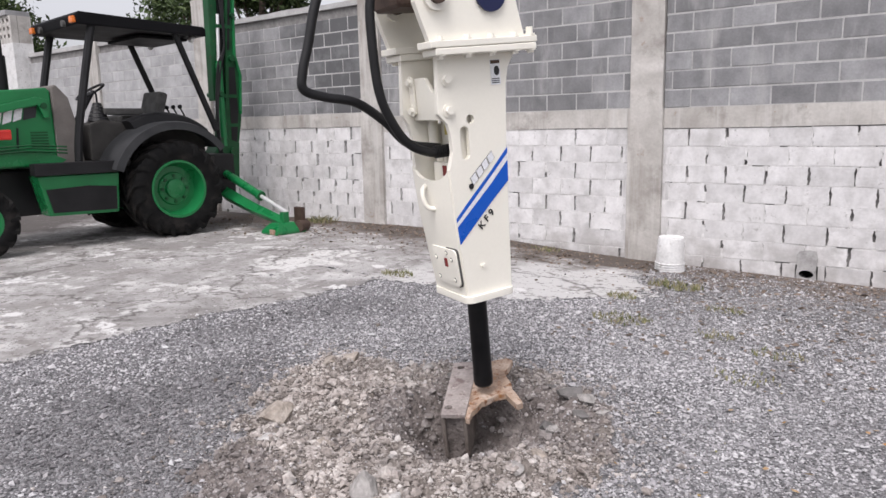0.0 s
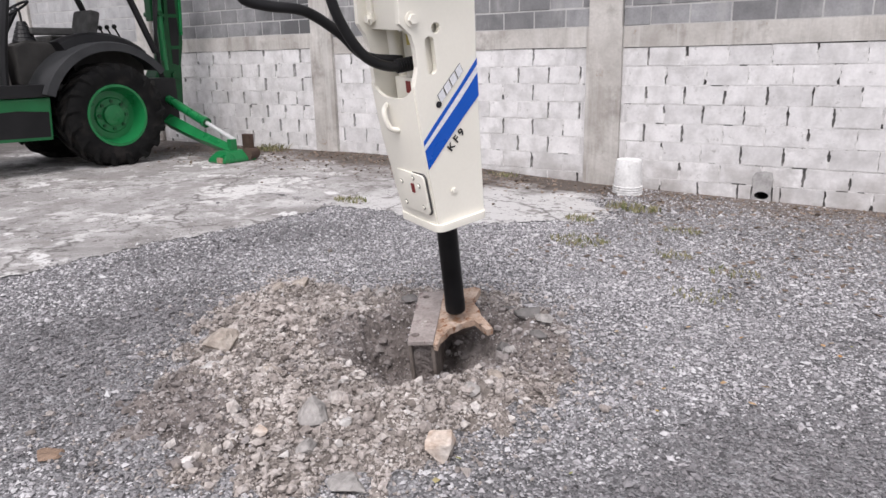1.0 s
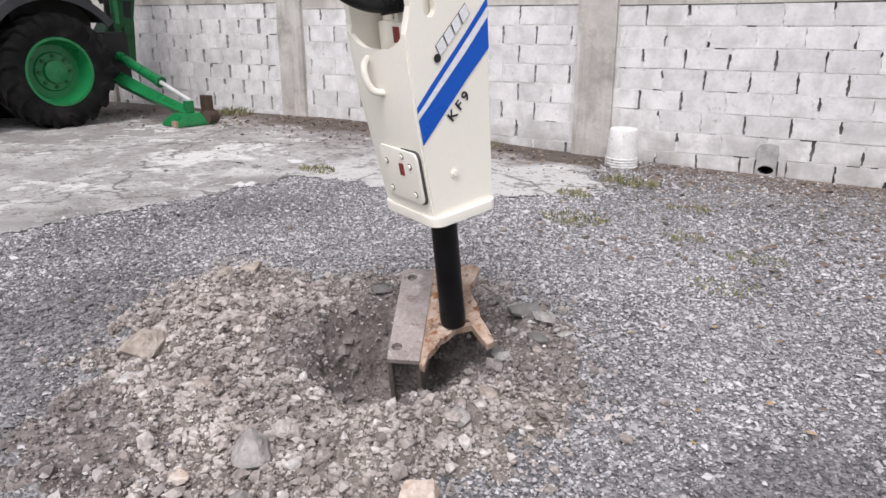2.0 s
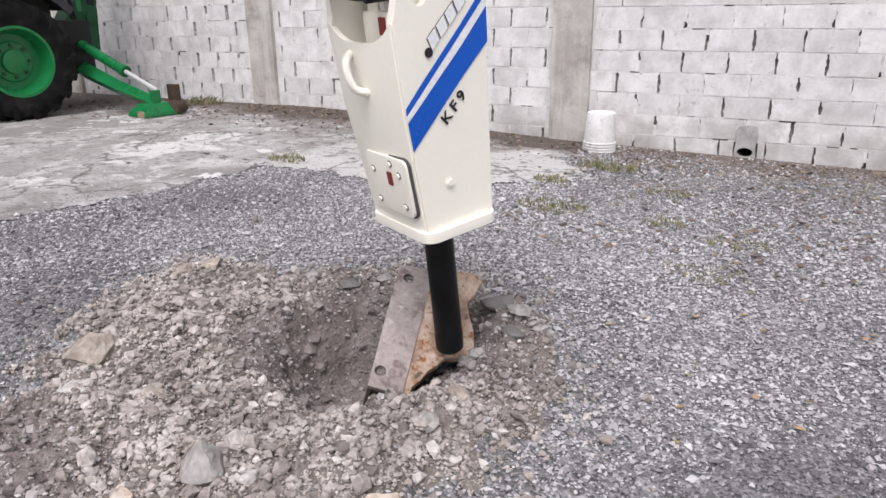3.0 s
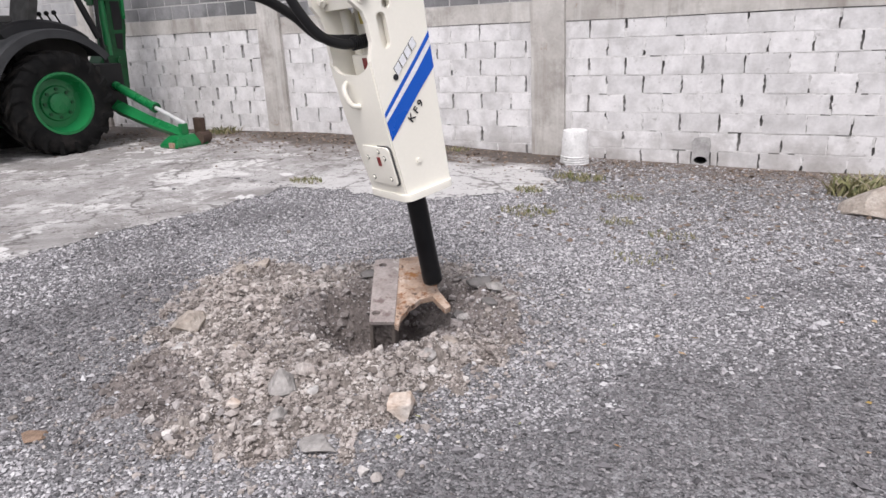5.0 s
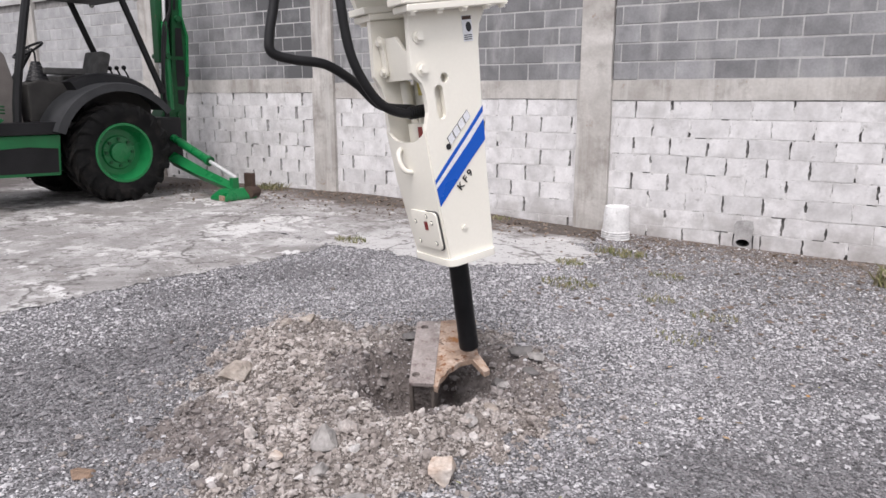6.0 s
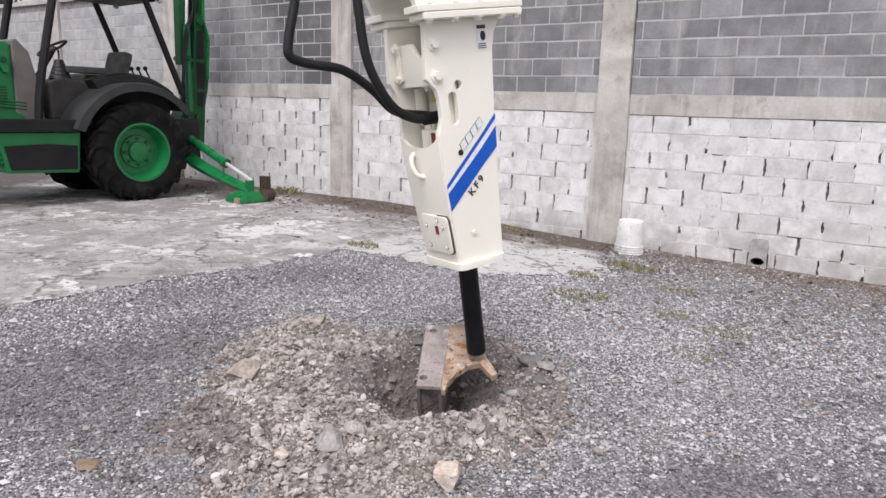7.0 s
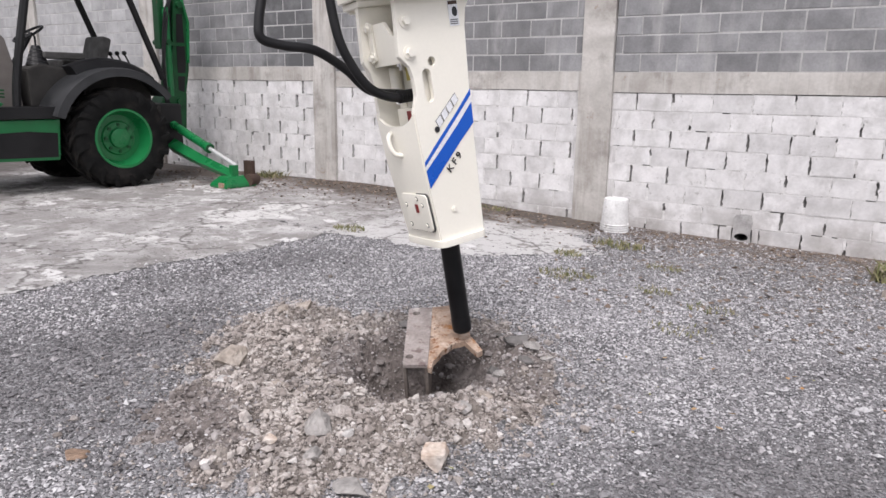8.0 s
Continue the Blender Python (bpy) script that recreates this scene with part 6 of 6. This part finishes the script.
def scatter_gravel():
    rng = np.random.default_rng(9)
    n = 310000
    reach, turn = 3.6 * np.sqrt(-np.log(rng.uniform(1e-4, 1, n))), rng.uniform(0, 2 * np.pi, n)
    x, y = -1.1 + reach * np.cos(turn), 1.4 + reach * np.sin(turn)
    far = soil_reach(x, y)
    fade = edge_share(x, y) * np.where(far < 1.0, 0.06, 1 - 0.55 * np.exp(-(far - 1) / 0.1)) * (y < 6.93)
    keep = rng.uniform(0, 1, n) < fade
    x, y, size = x[keep], y[keep], (0.0055 + 0.0005 * reach[keep]) * rng.lognormal(0, 0.42, keep.sum())
    size = np.clip(size, 0.0035, 0.03)
    lift = np.where(on_slab(x, y), 0.008, 0.0)
    damp = sum(bump2(x, y, *e) for e in ((-3.3, 0.9, 0.75, 0.35, 0.4), (-3.95, 2.2, 0.32, 0.9, -0.2), (-0.25, 1.82, 0.35, 0.12, 0.6), (-0.1, 1.5, 0.35, 0.25, 0.6), (-2.1, 0.78, 0.4, 0.13, 0.5),
                                         (-1.8, 0.5, 0.35, 0.18, 0.6), (-0.9, 0.75, 0.3, 0.14, 0.5), (-3.6, 3.2, 0.4, 0.4, 0.0), (0.3, 3.1, 0.4, 0.2, 0.6), (-2.9, 0.5, 0.6, 0.28, 0.5), (-2.35, 0.4, 0.4, 0.2, 0.5),
                                         (0.2, 1.15, 0.6, 0.35, 0.5), (-0.55, 0.85, 0.4, 0.2, 0.5), (0.6, 2.0, 0.5, 0.3, 0.6), (-3.0, 1.3, 0.5, 0.35, 0.5), (-3.2, 1.7, 0.4, 0.55, 0.2), (-3.0, 0.6, 0.7, 0.3, 0.5), (-0.3, 1.15, 0.5, 0.25, 0.5), (0.1, 1.7, 0.45, 0.16, 0.5), (0.7, 1.5, 0.9, 0.9, 0.3), (0.9, 2.6, 0.6, 0.35, 0.6), (0.2, 0.7, 0.4, 0.25, 0.3)))
    pick = rng.uniform(0, 1, len(x))
    dusty = pick < 0.5 * smooth(3.7, 5.3, y + 0.25 * x) * smooth(-2.6, -1.6, x)
    wet = ~dusty & (pick < 0.66 * damp)
    for name, take, material, text in (("gravel", ~dusty & ~wet, M_PEBBLE, "loose grey crushed gravel with white chips"), ("damp_gravel", wet, M_DAMP_PEBBLE, "patches of darker damp gravel"),
                                       ("dusty_gravel", dusty, M_DUSTY_PEBBLE, "brownish gravel mixed with earth near the wall")):
        ob = stones(name, np.stack([x, y, surface_z(x, y) + lift], 1)[take], size[take], material, rng, "oct", 0.62, 0.2)
        tagged(ob, text, "gravel", kind="stuff")


scatter_gravel()


def scatter_litter():
    """Dry leaves and crumbs blown against the wall."""
    rng = np.random.default_rng(21)
    n = 5200
    x, y = rng.uniform(-9.5, 2.0, n), 7.0 - np.abs(rng.normal(0, 0.75, n))
    near = rng.uniform(0, 1, n) < np.where(x > -2.4, 0.35, np.where(x < -3.2, 0.8, 0.35))
    more_x, more_y = rng.uniform(-2.0, 1.2, 700), rng.uniform(3.4, 6.9, 700)
    x, y = np.concatenate([x[near], more_x]), np.concatenate([y[near], more_y])
    ok = y < 6.93
    x, y = x[ok], y[ok]
    lift = np.where(on_slab(x, y), 0.014, 0.01)
    ob = stones("leaf_litter", np.stack([x, y, yard(x, y) + lift], 1), rng.uniform(0.008, 0.028, len(x)), M_LITTER, rng, "oct", 0.22, 0.1)
    tagged(ob, "dry brown leaves and crumbs along the wall's foot", "leaf litter", kind="stuff")


scatter_litter()


def scatter_leaves():
    """A few yellow and brown leaves lying on the gravel."""
    rng = np.random.default_rng(33)
    x, y = rng.uniform(-1.0, 0.9, 34), rng.uniform(0.7, 3.6, 34)
    ob = stones("fallen_leaves", np.stack([x, y, surface_z(x, y) + 0.012], 1), rng.uniform(0.01, 0.021, 34), M_DRY_LEAF, rng, "oct", 0.2, 0.05)
    tagged(ob, "single yellow and brown leaves fallen on the gravel", "fallen leaves", kind="stuff")


scatter_leaves()


# ---- blocks of the wall, laid last ----
def lay_blocks():
    r = random.Random(77)
    for (wall, x0, x1), (even, odd, pitch, up) in zip(PANELS, BONDS):
        near_bay = x1 > -2.4
        white, grey = BM(), BM()
        for course in range(16):
            low = course < 8
            z = BEAM_LOW + up - 0.2 * (course + 1) if low else BEAM_TOP + 0.8 * up + 0.2 * (course - 8)
            if z + 0.2 > WALL_TOP + 0.04:
                continue
            first = odd if course % 2 else even
            start = first + pitch * math.floor((x0 - first) / pitch)
            x = start
            while x < x1 - 0.01:
                a, b = max(x, x0), min(x + pitch, x1)
                x += pitch
                if b - a < 0.05:
                    continue
                if low and z < 0.05 and a < -0.84 and b > -1.02:
                    pieces = [(a, -1.03), (-0.83, b)]
                    for u0, u1 in pieces:
                        if u1 - u0 > 0.04 and z < 0.0:
                            ob = new("brick", r.choice(WHITE_FULL))
                            ob.parent = wall
                            ob.location, ob.scale = (u0 + JOINT / 2, WALL_Y, z + JOINT / 2), ((u1 - u0 - JOINT) / (0.4 - JOINT), 1, 1)
                    if z < 0.0:
                        continue
                open_joint = low and r.random() < (0.66 if near_bay else 0.7)
                gap = (r.uniform(0.014, 0.028) if near_bay else r.uniform(0.018, 0.034) if x1 > -6 else r.uniform(0.03, 0.055)) if open_joint else JOINT
                raised = low and r.random() < 0.02
                sag = r.uniform(0.013, 0.018) if raised else JOINT
                ob = new("brick", r.choice(WHITE_FULL if low else PALE_FULL if x1 < -10.6 else DAMP_FULL if x1 < -6.7 else GREY_FULL))
                ob.parent = wall
                ob.location = (a + JOINT / 2, WALL_Y + r.uniform(-0.003, 0.003), z + sag - JOINT / 2)
                ob.scale = ((b - a - gap) / (0.4 - JOINT), 1, (0.2 - sag) / (0.2 - JOINT))
                bm, face = (white, WALL_Y + 0.005) if low else (grey, WALL_Y + 0.004)
                if not raised:
                    u0, u1 = a, b
                    if low and r.random() < 0.24:
                        cut = a + (b - a) * r.uniform(0.1, 0.8)
                        box(bm, a, cut, face, face + 0.014, z - JOINT, z + JOINT)
                        u0 = min(b, cut + r.uniform(0.04, 0.16))
                    if u1 - u0 > 0.01:
                        box(bm, u0, u1, face, face + 0.014, z - JOINT, z + JOINT)
                if not open_joint:
                    box(bm, b - 0.014, b + 0.006, face + 0.0015, face + 0.0145, z, z + 0.2)
                elif r.random() < (0.6 if near_bay else 0.4):
                    cut = z + 0.2 * r.uniform(0.25, 0.75)
                    part_low = r.random() < 0.5
                    box(bm, b - 0.04, b + 0.006, face + 0.0015, face + 0.0145, z if part_low else cut, cut if part_low else z + 0.2)
        for bm, material in ((white, M_WHITE_MORTAR), (grey, M_GREY_MORTAR)):
            tagged(part("mortar", bm, material, wall), kind="stuff")


lay_blocks()


# ---- what moves ----
def motions():
    walk(BREAKER, [(t, pose(x, y, z, rx, ry, rz)) for t, x, y, z, rx, ry, rz in [
        (0.0, -1.694, 2.024, 0.747, 0.95, -5.27, 66.76),
        (0.5, -1.657, 2.040, 0.736, 2.40, -6.95, 67.54),
        (1.0, -1.588, 2.004, 0.730, 3.58, -8.15, 67.07),
        (1.5, -1.568, 1.990, 0.726, 2.42, -8.21, 67.34),
        (1.7, -1.551, 1.986, 0.717, 3.31, -8.77, 67.38),
        (2.8, -1.332, 1.887, 0.648, -0.67, -5.04, 65.98),
        (3.0, -1.336, 1.889, 0.649, 1.86, -7.08, 65.51),
        (3.5, -1.369, 1.933, 0.638, 0.52, -6.20, 65.15),
        (4.0, -1.449, 1.948, 0.688, 1.72, -8.67, 66.47),
        (4.2, -1.495, 1.924, 0.830, -1.63, -8.41, 66.70),
        (5.3, -1.470, 1.989, 0.763, -1.29, -8.58, 66.67),
        (5.5, -1.496, 1.964, 0.772, -1.37, -7.58, 66.44),
        (6.0, -1.502, 1.965, 0.777, -1.81, -7.68, 66.44),
        (6.5, -1.535, 1.989, 0.781, -1.20, -8.50, 67.20),
        (7.0, -1.543, 2.005, 0.768, -2.18, -8.16, 67.05),
        (7.5, -1.537, 1.993, 0.773, -3.29, -7.83, 67.18),
        (8.0, -1.556, 1.997, 0.790, -3.92, -8.47, 67.12)]])
    walk(BRACKET, [(t, pose(x, y, z, rx, ry, rz)) for t, x, y, z, rx, ry, rz in [
        (0.0, -1.772, 1.806, 0.130, 9.6, -2.7, 26.7),
        (0.5, -1.742, 1.826, 0.128, 9.0, -2.8, 26.8),
        (1.0, -1.690, 1.800, 0.130, 7.0, -3.2, 27.0),
        (1.5, -1.672, 1.786, 0.131, 12.7, -3.5, 27.3),
        (1.7, -1.660, 1.782, 0.126, 15.0, -2.5, 27.0),
        (2.8, -1.512, 1.695, 0.062, 32.7, 13.0, 25.1),
        (3.0, -1.523, 1.710, 0.053, 33.1, 15.5, 26.0),
        (3.5, -1.549, 1.759, 0.030, 33.5, 15.0, 25.0),
        (4.0, -1.582, 1.753, 0.096, 22.9, 10.5, 28.4),
        (4.2, -1.590, 1.740, 0.120, 19.0, 8.0, 28.8),
        (5.3, -1.616, 1.700, 0.143, 15.8, 1.7, 29.4),
        (5.5, -1.616, 1.699, 0.143, 15.5, 1.2, 29.4),
        (6.5, -1.655, 1.743, 0.128, 17.5, -1.5, 28.0),
        (8.0, -1.652, 1.731, 0.155, 13.9, -2.5, 30.3)]])


motions()
